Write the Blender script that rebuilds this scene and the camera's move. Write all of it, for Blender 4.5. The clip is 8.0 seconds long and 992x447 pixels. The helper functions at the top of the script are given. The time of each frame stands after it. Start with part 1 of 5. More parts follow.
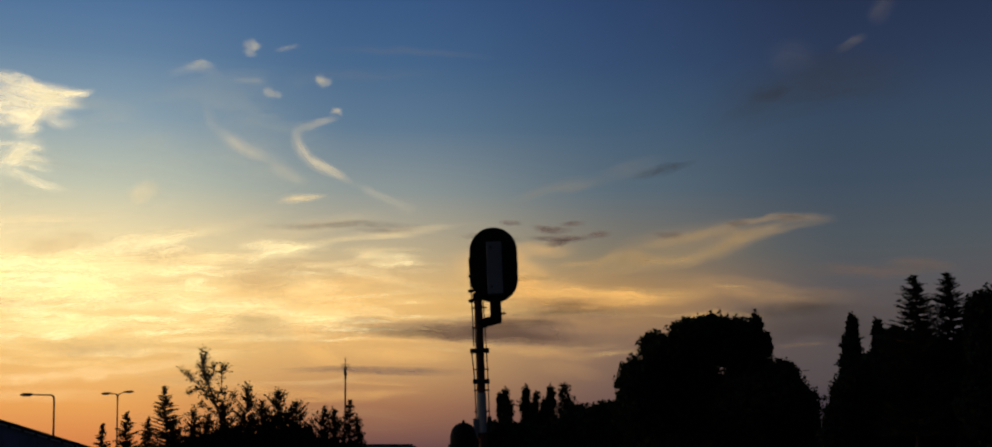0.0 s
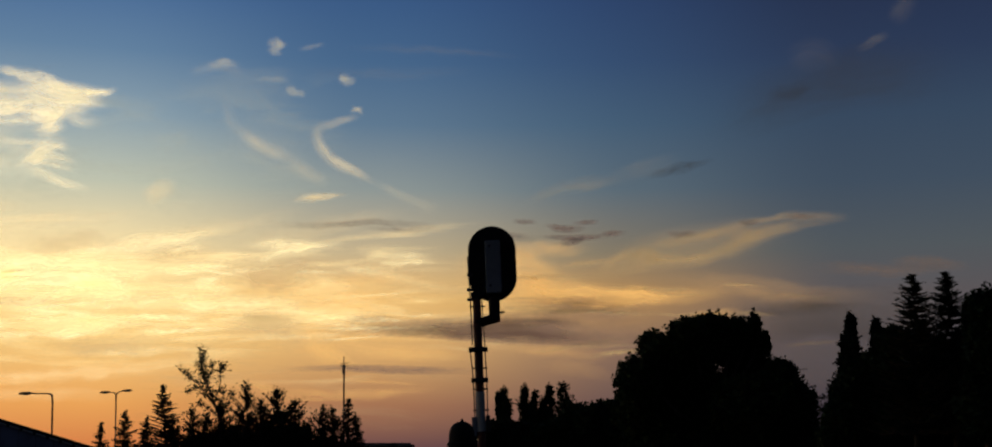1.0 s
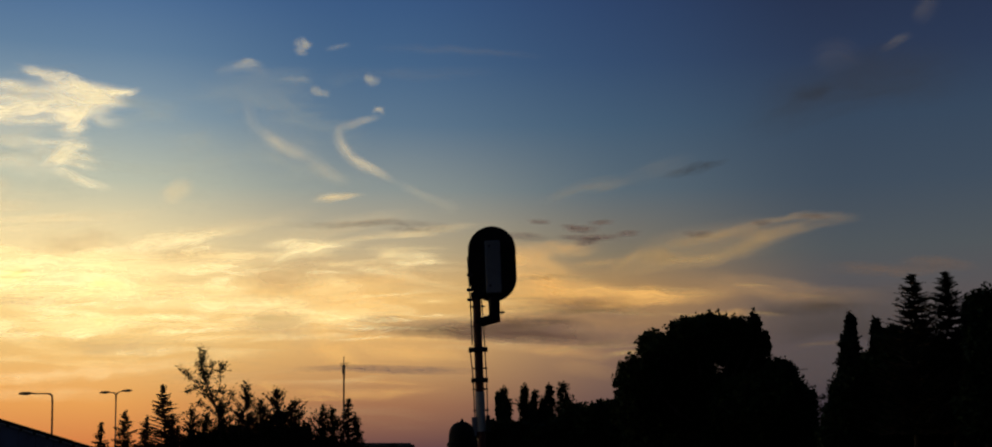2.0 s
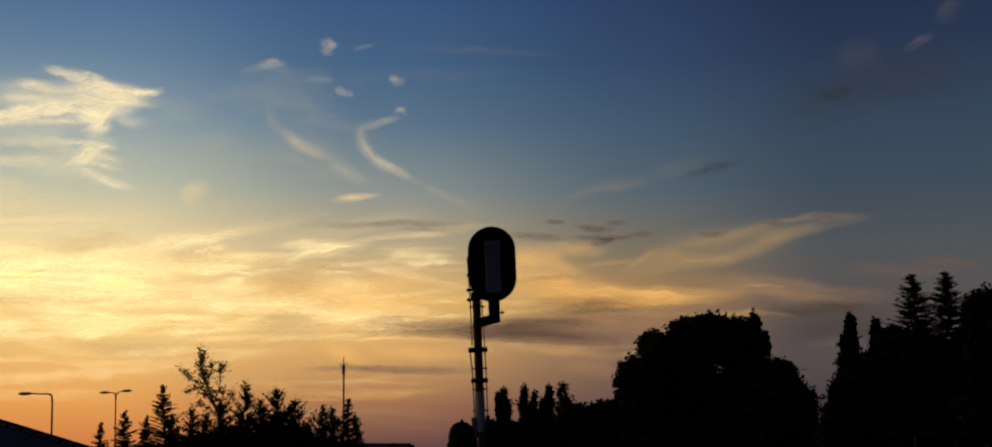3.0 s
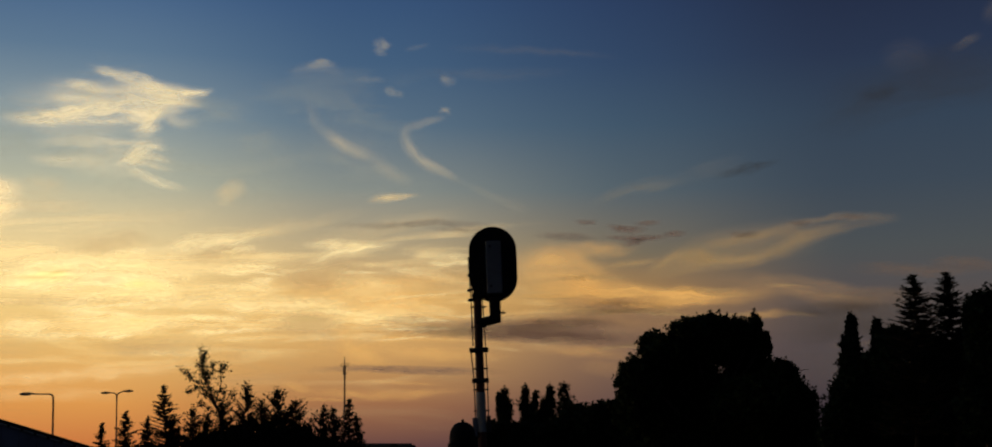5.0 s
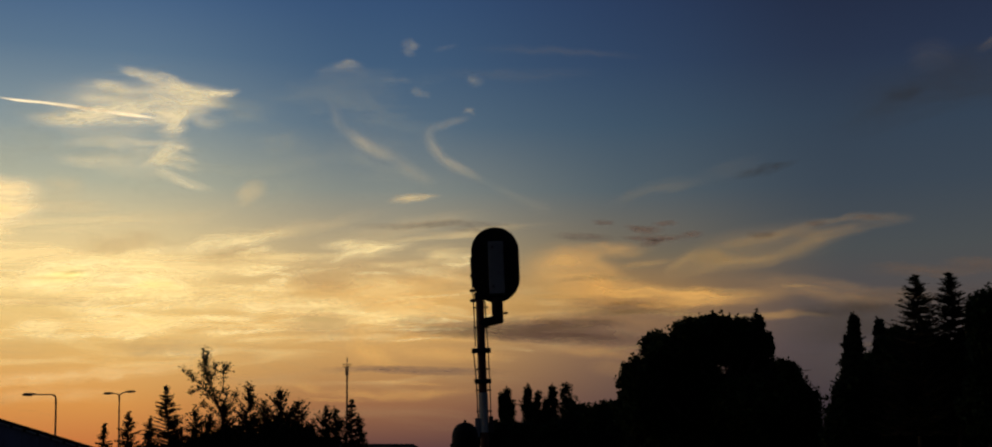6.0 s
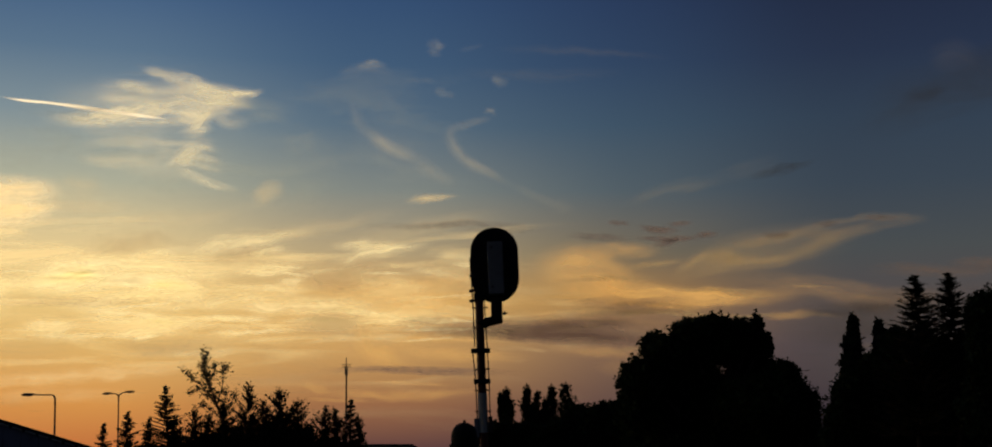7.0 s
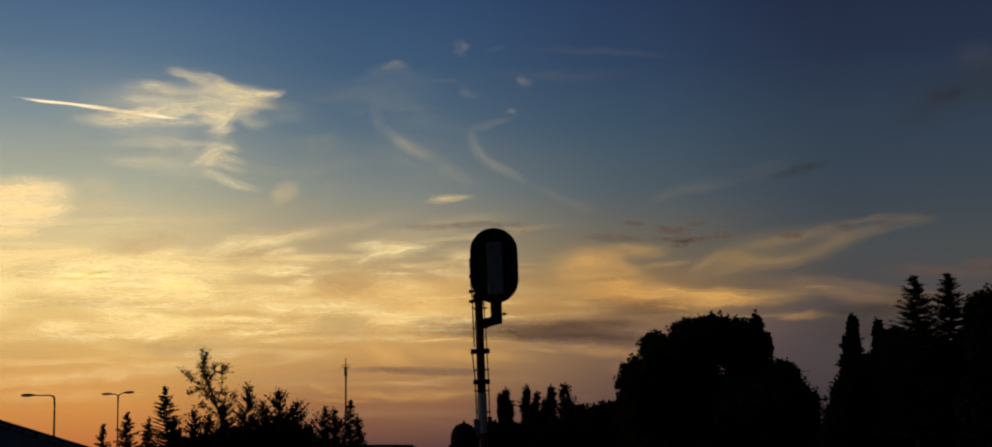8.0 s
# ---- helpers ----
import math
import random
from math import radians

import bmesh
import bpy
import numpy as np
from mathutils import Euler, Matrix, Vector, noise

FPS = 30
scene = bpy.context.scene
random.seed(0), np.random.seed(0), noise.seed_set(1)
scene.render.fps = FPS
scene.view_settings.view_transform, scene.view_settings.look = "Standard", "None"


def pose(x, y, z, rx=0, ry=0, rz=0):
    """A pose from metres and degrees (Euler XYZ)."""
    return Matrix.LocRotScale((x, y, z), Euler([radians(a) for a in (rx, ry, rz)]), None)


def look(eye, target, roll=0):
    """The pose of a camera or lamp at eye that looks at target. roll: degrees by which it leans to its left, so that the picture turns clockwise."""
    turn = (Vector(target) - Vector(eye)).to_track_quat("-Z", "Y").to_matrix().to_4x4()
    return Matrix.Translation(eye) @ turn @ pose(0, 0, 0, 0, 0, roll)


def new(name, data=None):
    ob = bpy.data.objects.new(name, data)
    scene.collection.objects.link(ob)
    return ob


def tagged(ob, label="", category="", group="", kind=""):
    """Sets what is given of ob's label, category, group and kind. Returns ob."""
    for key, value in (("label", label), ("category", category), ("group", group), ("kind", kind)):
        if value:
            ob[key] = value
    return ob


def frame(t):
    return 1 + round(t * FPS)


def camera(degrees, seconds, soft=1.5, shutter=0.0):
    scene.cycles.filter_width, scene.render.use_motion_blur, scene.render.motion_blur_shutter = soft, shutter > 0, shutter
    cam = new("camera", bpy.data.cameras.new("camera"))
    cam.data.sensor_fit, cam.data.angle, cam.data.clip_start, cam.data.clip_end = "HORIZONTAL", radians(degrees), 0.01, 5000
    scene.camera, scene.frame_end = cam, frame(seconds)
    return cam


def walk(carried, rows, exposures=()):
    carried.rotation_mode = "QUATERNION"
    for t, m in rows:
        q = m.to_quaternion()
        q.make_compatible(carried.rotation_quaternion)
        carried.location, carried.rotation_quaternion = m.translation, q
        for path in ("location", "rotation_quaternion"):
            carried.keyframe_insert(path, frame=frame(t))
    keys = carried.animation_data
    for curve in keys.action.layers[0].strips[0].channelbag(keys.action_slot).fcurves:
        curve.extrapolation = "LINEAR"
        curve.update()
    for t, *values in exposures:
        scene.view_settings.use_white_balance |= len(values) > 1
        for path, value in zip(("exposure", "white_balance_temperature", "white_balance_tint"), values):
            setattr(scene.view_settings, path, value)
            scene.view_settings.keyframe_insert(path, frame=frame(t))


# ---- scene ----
# ---- the camera: it stands on a stone and sways by a hair ----
EYE = 1.6
cam = camera(40, 8.0, soft=1.9)


def stance(right, down):
    """The camera's pose, swayed by so many hundredths of a degree."""
    return pose(0, 0, EYE, 100.1 + down / 100, 0, right / 100)


walk(cam, [
    (0.0, stance(6, 5)), (0.2, stance(3, 3)), (0.5, stance(0, 0)), (1.5, stance(0, 0)), (3.0, stance(-1, 1)),
    (4.5, stance(-1, 1)), (5.0, stance(3, 2)), (6.0, stance(13, 4)), (6.5, stance(10, 5)), (7.0, stance(10, 5)),
    (7.5, stance(8, 7)), (8.0, stance(8, 7))],
    exposures=[(0.0, 0.15, 6040, 10), (3.5, 0.02, 6360, 10), (8.0, -0.23, 6500, 10)])

# ---- light: a sun just below the horizon, and the evening sky ----
SUN_AZ, SUN_EL = -34.0, -1.6


def srgb(r, g, b):
    return tuple((c / 255 / 12.92 if c < 10.3 else ((c / 255 + 0.055) / 1.055) ** 2.4) for c in (r, g, b)) + (1.0,)


sun_data = bpy.data.lights.new("sun", "SUN")
sun_data.energy, sun_data.angle, sun_data.color = 5.0, radians(0.6), (1.0, 0.8, 0.48)
sun = new("sun", sun_data)
sun_from = Vector((math.sin(radians(SUN_AZ)), math.cos(radians(SUN_AZ)), math.tan(radians(SUN_EL))))
sun.matrix_world = look(sun_from * 100, (0, 0, 0))

world = bpy.data.worlds.new("evening_sky")
scene.world = world
world.use_nodes = True


class Nodes:
    """Short hand for building a node tree."""

    def __init__(self, tree):
        self.tree = tree
        tree.nodes.clear()

    def add(self, kind, **values):
        n = self.tree.nodes.new(kind)
        for key, value in values.items():
            setattr(n, key, value)
        return n

    def put(self, n, **values):
        for key, value in values.items():
            self.wire(value, n.inputs[key.replace("_", " ")])
        return n

    def wire(self, a, b):
        if isinstance(a, bpy.types.NodeSocket):
            self.tree.links.new(a, b)
        else:
            b.default_value = a

    def math(self, op, a, b=0.0, c=0.0):
        n = self.add("ShaderNodeMath", operation=op)
        for i, v in enumerate((a, b, c)):
            self.wire(v, n.inputs[i])
        return n.outputs[0]

    def smooth(self, v, lo, hi, to0=0.0, to1=1.0):
        n = self.add("ShaderNodeMapRange", interpolation_type="SMOOTHSTEP")
        for i, x in enumerate((v, lo, hi, to0, to1)):
            self.wire(x, n.inputs[i])
        return n.outputs[0]

    def mix(self, fac, a, b, blend="MIX"):
        n = self.add("ShaderNodeMix", data_type="RGBA", blend_type=blend)
        self.wire(fac, n.inputs[0]), self.wire(a, n.inputs[6]), self.wire(b, n.inputs[7])
        return n.outputs[2]

    def ramp(self, v, stops):
        n = self.add("ShaderNodeValToRGB")
        e = n.color_ramp.elements
        while len(e) < len(stops):
            e.new(0.5)
        for item, (at, colour) in zip(e, stops):
            item.position, item.color = at, colour
        self.wire(v, n.inputs[0])
        return n.outputs[0]

    def noise(self, vector, scale, detail=4.0, rough=0.55, distortion=0.0):
        n = self.add("ShaderNodeTexNoise")
        self.put(n, Vector=vector, Scale=scale, Detail=detail, Roughness=rough, Distortion=distortion)
        return n.outputs[0]

    def stretch(self, vector, scale, turn=(0, 0, 0), shift=(0, 0, 0)):
        n = self.add("ShaderNodeMapping")
        self.put(n, Vector=vector, Scale=scale, Rotation=turn, Location=shift)
        return n.outputs[0]


# the clear sky between the clouds: colour by elevation (degrees), on four bearings and behind
ELEVATIONS = (0.8, 2.5, 4.9, 7.0, 8.85, 11.5, 14.2, 16.8, 19.4)
SKY_WEST = ((204, 120, 66), (224, 154, 80), (234, 188, 112), (252, 216, 140), (240, 212, 152), (184, 184, 160), (134, 151, 158), (94, 121, 146), (68, 99, 137))
SKY_NEAR = ((103, 70, 68), (157, 107, 75), (214, 164, 98), (228, 180, 106), (188, 166, 126), (136, 142, 136), (90, 113, 132), (66, 95, 126), (53, 82, 120))
SKY_FAR = ((74, 58, 64), (98, 75, 72), (132, 101, 80), (178, 133, 76), (126, 113, 91), (86, 100, 108), (64, 87, 108), (49, 72, 103), (41, 62, 97))
SKY_EAST = ((44, 38, 50), (56, 50, 62), (71, 65, 76), (83, 77, 78), (74, 79, 82), (58, 71, 85), (49, 65, 84), (38, 51, 76), (31, 42, 68))
SKY_BEHIND = ((20, 18, 22), (22, 21, 26), (23, 24, 31), (22, 24, 33), (21, 24, 34), (20, 24, 35), (20, 24, 36), (18, 23, 36), (17, 22, 34))


def build_world():
    n = Nodes(world.node_tree)
    way = n.add("ShaderNodeTexCoord").outputs["Generated"]
    split = n.add("ShaderNodeSeparateXYZ")
    n.wire(way, split.inputs[0])
    x, y, z = split.outputs
    elevation = n.math("MULTIPLY", n.math("ARCSINE", z), 180 / math.pi)
    bearing = n.math("MULTIPLY", n.math("ARCTAN2", x, y), 180 / math.pi)
    level = n.math("DIVIDE", n.math("ADD", elevation, 1.0), 24.0)

    def column(colours):
        return n.ramp(level, [((e + 1.0) / 24.0, srgb(*c)) for e, c in zip(ELEVATIONS, colours)])

    colour = n.mix(n.smooth(bearing, -17, -5), column(SKY_WEST), column(SKY_NEAR))
    colour = n.mix(n.smooth(bearing, -6, 6), colour, column(SKY_FAR))
    colour = n.mix(n.smooth(bearing, 3, 15), colour, column(SKY_EAST))
    off = n.math("ABSOLUTE", n.math("ADD", bearing, -SUN_AZ))
    colour = n.mix(n.smooth(off, 56, 90), colour, column(SKY_BEHIND))
    # towards the zenith the dusk deepens
    colour = n.mix(n.smooth(elevation, 20, 42), colour, srgb(17, 24, 40))
    air = n.add("ShaderNodeTexSky", sky_type="NISHITA", sun_disc=False, sun_elevation=radians(SUN_EL), sun_rotation=radians(SUN_AZ))
    shown = n.add("ShaderNodeBackground")
    n.put(shown, Color=colour, Strength=1.0)
    haze = n.add("ShaderNodeBackground")
    n.put(haze, Color=air.outputs[0], Strength=0.02)
    both, out = n.add("ShaderNodeAddShader"), n.add("ShaderNodeOutputWorld")
    n.wire(shown.outputs[0], both.inputs[0]), n.wire(haze.outputs[0], both.inputs[1]), n.wire(both.outputs[0], out.inputs[0])


build_world()
scene.cycles.transparent_max_bounces = 40


# ---- materials ----
def surface(name, colour, rough=0.8, metal=0.0, vary=0.35, grain=20.0, bump=0.3, stain=None, sheen=0.5):
    """Base colour with broad stains and fine grain, with a little relief."""
    m = bpy.data.materials.new(name)
    m.use_nodes = True
    n = Nodes(m.node_tree)
    place = n.add("ShaderNodeTexCoord").outputs["Object"]
    fine, broad = n.noise(place, grain, 6), n.noise(place, grain / 9, 3)
    base = n.mix(n.smooth(broad, 0.3, 0.7), (*[c * (1 - vary) for c in colour], 1), (*[min(1, c * (1 + vary)) for c in colour], 1))
    if stain:
        base = n.mix(n.smooth(n.noise(place, grain / 4, 8, 0.7), 0.55, 0.72), base, (*stain, 1))
    each = n.add("ShaderNodeNewGeometry").outputs["Random Per Island"]
    base = n.mix(1.0, base, n.ramp(each, [(0.0, (0.75, 0.78, 0.7, 1)), (1.0, (1.0, 1.0, 1.0, 1))]), "MULTIPLY")
    b, out = n.add("ShaderNodeBsdfPrincipled"), n.add("ShaderNodeOutputMaterial")
    n.put(b, Base_Color=base, Roughness=n.smooth(fine, 0.2, 0.8, max(0.05, rough - 0.12), min(1, rough + 0.12)), Metallic=metal, Specular_IOR_Level=sheen)
    relief = n.add("ShaderNodeBump")
    n.put(relief, Height=fine, Strength=bump, Distance=0.01)
    n.wire(relief.outputs[0], b.inputs["Normal"])
    n.wire(b.outputs[0], out.inputs[0])
    return m


LEAF = surface("leaf_green", (0.045, 0.07, 0.022), 0.7, grain=6, bump=0.1, sheen=0.12)
LEAF_DARK = surface("leaf_dark_green", (0.03, 0.05, 0.02), 0.75, grain=5, bump=0.1, sheen=0.12)
NEEDLE = surface("needle_green", (0.028, 0.045, 0.025), 0.8, grain=8, bump=0.1, sheen=0.12)
BARK = surface("bark", (0.1, 0.075, 0.055), 0.95, grain=30, bump=0.8, sheen=0.2)
GRASS = surface("meadow_grass", (0.05, 0.065, 0.025), 0.95, grain=2.0, bump=0.5, stain=(0.09, 0.075, 0.045))
BLACK_PAINT = surface("black_paint", (0.018, 0.018, 0.02), 0.75, vary=0.3, sheen=0.2, stain=(0.03, 0.026, 0.022))
RED_OXIDE = surface("rust_brown_paint", (0.15, 0.045, 0.03), 0.6, vary=0.3, stain=(0.06, 0.04, 0.03))
WHITE_PAINT = surface("white_paint", (0.74, 0.74, 0.72), 0.55, vary=0.1, stain=(0.5, 0.47, 0.42))
PALE_GREY = surface("pale_grey_paint", (0.36, 0.38, 0.42), 0.55, vary=0.12, stain=(0.26, 0.26, 0.28))
STEEL = surface("galvanised_steel", (0.3, 0.3, 0.31), 0.5, 0.8, vary=0.2)
DARK_STEEL = surface("dark_steel", (0.05, 0.05, 0.055), 0.6, 0.4)
LAMP_GREY = surface("lamp_post_grey", (0.22, 0.22, 0.22), 0.55, 0.3)
LENS = surface("frosted_lamp_bowl", (0.45, 0.44, 0.4), 0.3, vary=0.1)
ROOF_SHEET = surface("slate_blue_roof_sheet", (0.36, 0.4, 0.6), 0.6, grain=14, stain=(0.12, 0.13, 0.18))
GUTTER = surface("zinc_gutter", (0.3, 0.29, 0.28), 0.5, 0.5)
BRICK = surface("brown_brick", (0.22, 0.12, 0.08), 0.9, grain=12, bump=0.6)
FELT = surface("roofing_felt", (0.05, 0.05, 0.05), 0.95, grain=25, bump=0.6)
FEATHER = surface("dark_feathers", (0.03, 0.03, 0.033), 0.8)


def vapour(name, colour, streak=3.0, wisp=0.012, erode=0.5, fade=None, shift=(0, 0, 0), lean=0.0, curl=0.8, grit=0.3, detail=8):
    """Thin cloud: it lets the sky through, and the low sun shines through it. grit: share of the finest threads; streak: how far it is drawn out along the wind; wisp: threads to the metre;
    erode: how deep the clear sky cuts in between the threads; fade: (from, to, before, after) along the wind, between which it dissolves."""
    m = bpy.data.materials.new(name)
    m.use_nodes = True
    n = Nodes(m.node_tree)
    place = n.add("ShaderNodeTexCoord").outputs["Object"]
    along = n.stretch(place, (1 / streak, 1.0, 1.0), (0, radians(lean), 0), shift)
    fine = n.noise(along, wisp, detail, 0.6, curl)
    broad = n.noise(along, wisp / 3.5, 3, 0.5, curl)
    tiny = n.noise(n.stretch(place, (0.5 / streak, 1.0, 1.0), (0, radians(lean * 1.5), 0)), wisp * 4, 5, 0.6, curl)
    grain = n.math("ADD", n.math("MULTIPLY", n.smooth(fine, 0.28, 0.72), 0.78 - grit), n.math("ADD", n.math("MULTIPLY", n.smooth(tiny, 0.28, 0.72), grit), n.math("MULTIPLY", n.smooth(broad, 0.32, 0.68), 0.22)))
    thick = n.add("ShaderNodeAttribute", attribute_name="thickness").outputs["Fac"]
    gaps = n.math("MULTIPLY", n.math("MULTIPLY", n.math("SUBTRACT", 1.0, grain), erode), n.math("SUBTRACT", 1.0, n.math("MULTIPLY", thick, 0.25)))
    body = n.smooth(n.math("SUBTRACT", n.math("MULTIPLY", thick, 1.15), gaps), 0.0, 0.9)
    if fade:
        split = n.add("ShaderNodeSeparateXYZ")
        n.wire(n.add("ShaderNodeNewGeometry").outputs["Position"], split.inputs[0])
        body = n.math("MULTIPLY", body, n.smooth(split.outputs[0], *fade))
    lit, clear, blend, out = n.add("ShaderNodeBsdfTranslucent"), n.add("ShaderNodeBsdfTransparent"), n.add("ShaderNodeMixShader"), n.add("ShaderNodeOutputMaterial")
    n.put(lit, Color=(*colour, 1))
    n.wire(n.math("MINIMUM", body, 0.97), blend.inputs[0])
    n.wire(clear.outputs[0], blend.inputs[1]), n.wire(lit.outputs[0], blend.inputs[2]), n.wire(blend.outputs[0], out.inputs[0])
    return m


# ---- building helpers ----
def mesh_of(bm, name):
    me = bpy.data.meshes.new(name)
    bm.normal_update()
    bm.to_mesh(me)
    bm.free()
    return me


def part(name, bm, material, parent, label=""):
    me = mesh_of(bm, name) if isinstance(bm, bmesh.types.BMesh) else bm
    if not me.materials:
        me.materials.append(material)
    ob = new(name, me)
    ob.parent = parent
    return tagged(ob, label) if label else ob


def thing(name, m, label, category, group="", kind=""):
    ob = new(name)
    ob.matrix_world = m
    ob.empty_display_size = 0.2
    return tagged(ob, label, category, group, kind)


def box(bm, x0, x1, y0, y1, z0, z1, bevel=0.0):
    made = bmesh.ops.create_cube(bm, size=1.0, matrix=Matrix.LocRotScale(((x0 + x1) / 2, (y0 + y1) / 2, (z0 + z1) / 2), None, (x1 - x0, y1 - y0, z1 - z0)))
    if bevel:
        edges = list({e for v in made["verts"] for e in v.link_edges})
        bmesh.ops.bevel(bm, geom=edges, offset=bevel, segments=2, affect="EDGES", profile=0.6)
    return bm


def rod(bm, a, b, r0, r1=None, sides=8, caps=True):
    a, b = Vector(a), Vector(b)
    way = b - a
    turn = way.to_track_quat("Z", "Y").to_matrix().to_4x4()
    bmesh.ops.create_cone(bm, cap_ends=caps, segments=sides, radius1=r0, radius2=r0 if r1 is None else r1, depth=way.length,
                          matrix=Matrix.Translation((a + b) / 2) @ turn)
    return bm


def tube(bm, points, radii, sides=8):
    """A bent round bar through points."""
    rings = []
    pts = [Vector(p) for p in points]
    for i, p in enumerate(pts):
        way = (pts[min(i + 1, len(pts) - 1)] - pts[max(i - 1, 0)]).normalized()
        a = way.orthogonal().normalized() if abs(way.y) > 0.95 else way.cross(Vector((0, 1, 0))).normalized()
        b = way.cross(a)
        r = radii[i] if isinstance(radii, (list, tuple)) else radii
        rings.append([bm.verts.new(p + (a * math.cos(k * 2 * math.pi / sides) + b * math.sin(k * 2 * math.pi / sides)) * r) for k in range(sides)])
    for r0, r1 in zip(rings, rings[1:]):
        for k in range(sides):
            bm.faces.new((r0[k], r0[(k + 1) % sides], r1[(k + 1) % sides], r1[k]))
    bm.faces.new(rings[0][::-1]), bm.faces.new(rings[-1])
    return bm


def curve_points(keys, steps):
    """A smooth line through a few places (Catmull-Rom)."""
    k = [np.array(p, float) for p in keys]
    k = [2 * k[0] - k[1]] + k + [2 * k[-1] - k[-2]]
    out = []
    for i in range(1, len(k) - 2):
        for s in range(steps):
            t = s / steps
            out.append(0.5 * (2 * k[i] + (k[i + 1] - k[i - 1]) * t + (2 * k[i - 1] - 5 * k[i] + 4 * k[i + 1] - k[i + 2]) * t * t
                              + (3 * k[i] - k[i - 1] - 3 * k[i + 1] + k[i + 2]) * t ** 3))
    out.append(k[-2])
    return out


# ---- ground ----
def build_ground():
    bm = bmesh.new()
    rings = [0, 3, 8, 16, 30, 60, 120, 250, 500, 1000, 2000, 3200, 4700]
    rows = []
    for r in rings:
        rows.append([bm.verts.new((r * math.cos(a * math.pi / 24), r * math.sin(a * math.pi / 24),
                                   0.0 if r < 12 or r > 900 else 0.12 * noise.noise((r * math.cos(a) * 0.05, r * math.sin(a) * 0.05, 0)) - 0.1)) for a in range(48)])
    for a, b in zip(rows, rows[1:]):
        for k in range(48):
            if a is rows[0]:
                if k == 0:
                    centre = a[0]
                bm.faces.new((centre, b[k], b[(k + 1) % 48]))
            else:
                bm.faces.new((a[k], b[k], b[(k + 1) % 48], a[(k + 1) % 48]))
    for v in rows[0][1:]:
        bm.verts.remove(v)
    ob = new("ground", mesh_of(bm, "ground"))
    ob.data.materials.append(GRASS)
    tagged(ob, "rough dark grass field reaching to the horizon", "ground", kind="structure")


build_ground()


# ---- the railway signal seen from behind ----
def stadium(bm, cx, z0, z1, half, y0, y1, rim=0.0):
    """A long oval plate with rounded edges between y0 and y1."""
    def ring(shrink, y):
        h = half - shrink
        top, low = z1 - half, z0 + half
        pts = [(cx + h * math.cos(a), top + h * math.sin(a)) for a in np.linspace(0, math.pi, 25)]
        pts += [(cx + h * math.cos(a), low + h * math.sin(a)) for a in np.linspace(math.pi, 2 * math.pi, 25)]
        return [bm.verts.new((px, y, pz)) for px, pz in pts]
    rings = [ring(0.012, y0), ring(0, y0 + 0.012), ring(0, y1 - 0.012), ring(0.012, y1)]
    for a, b in zip(rings, rings[1:]):
        for k in range(len(a)):
            bm.faces.new((a[k], a[(k + 1) % len(a)], b[(k + 1) % len(b)], b[k]))
    bm.faces.new(rings[0]), bm.faces.new(rings[-1][::-1])
    bmesh.ops.recalc_face_normals(bm, faces=bm.faces)
    return bm


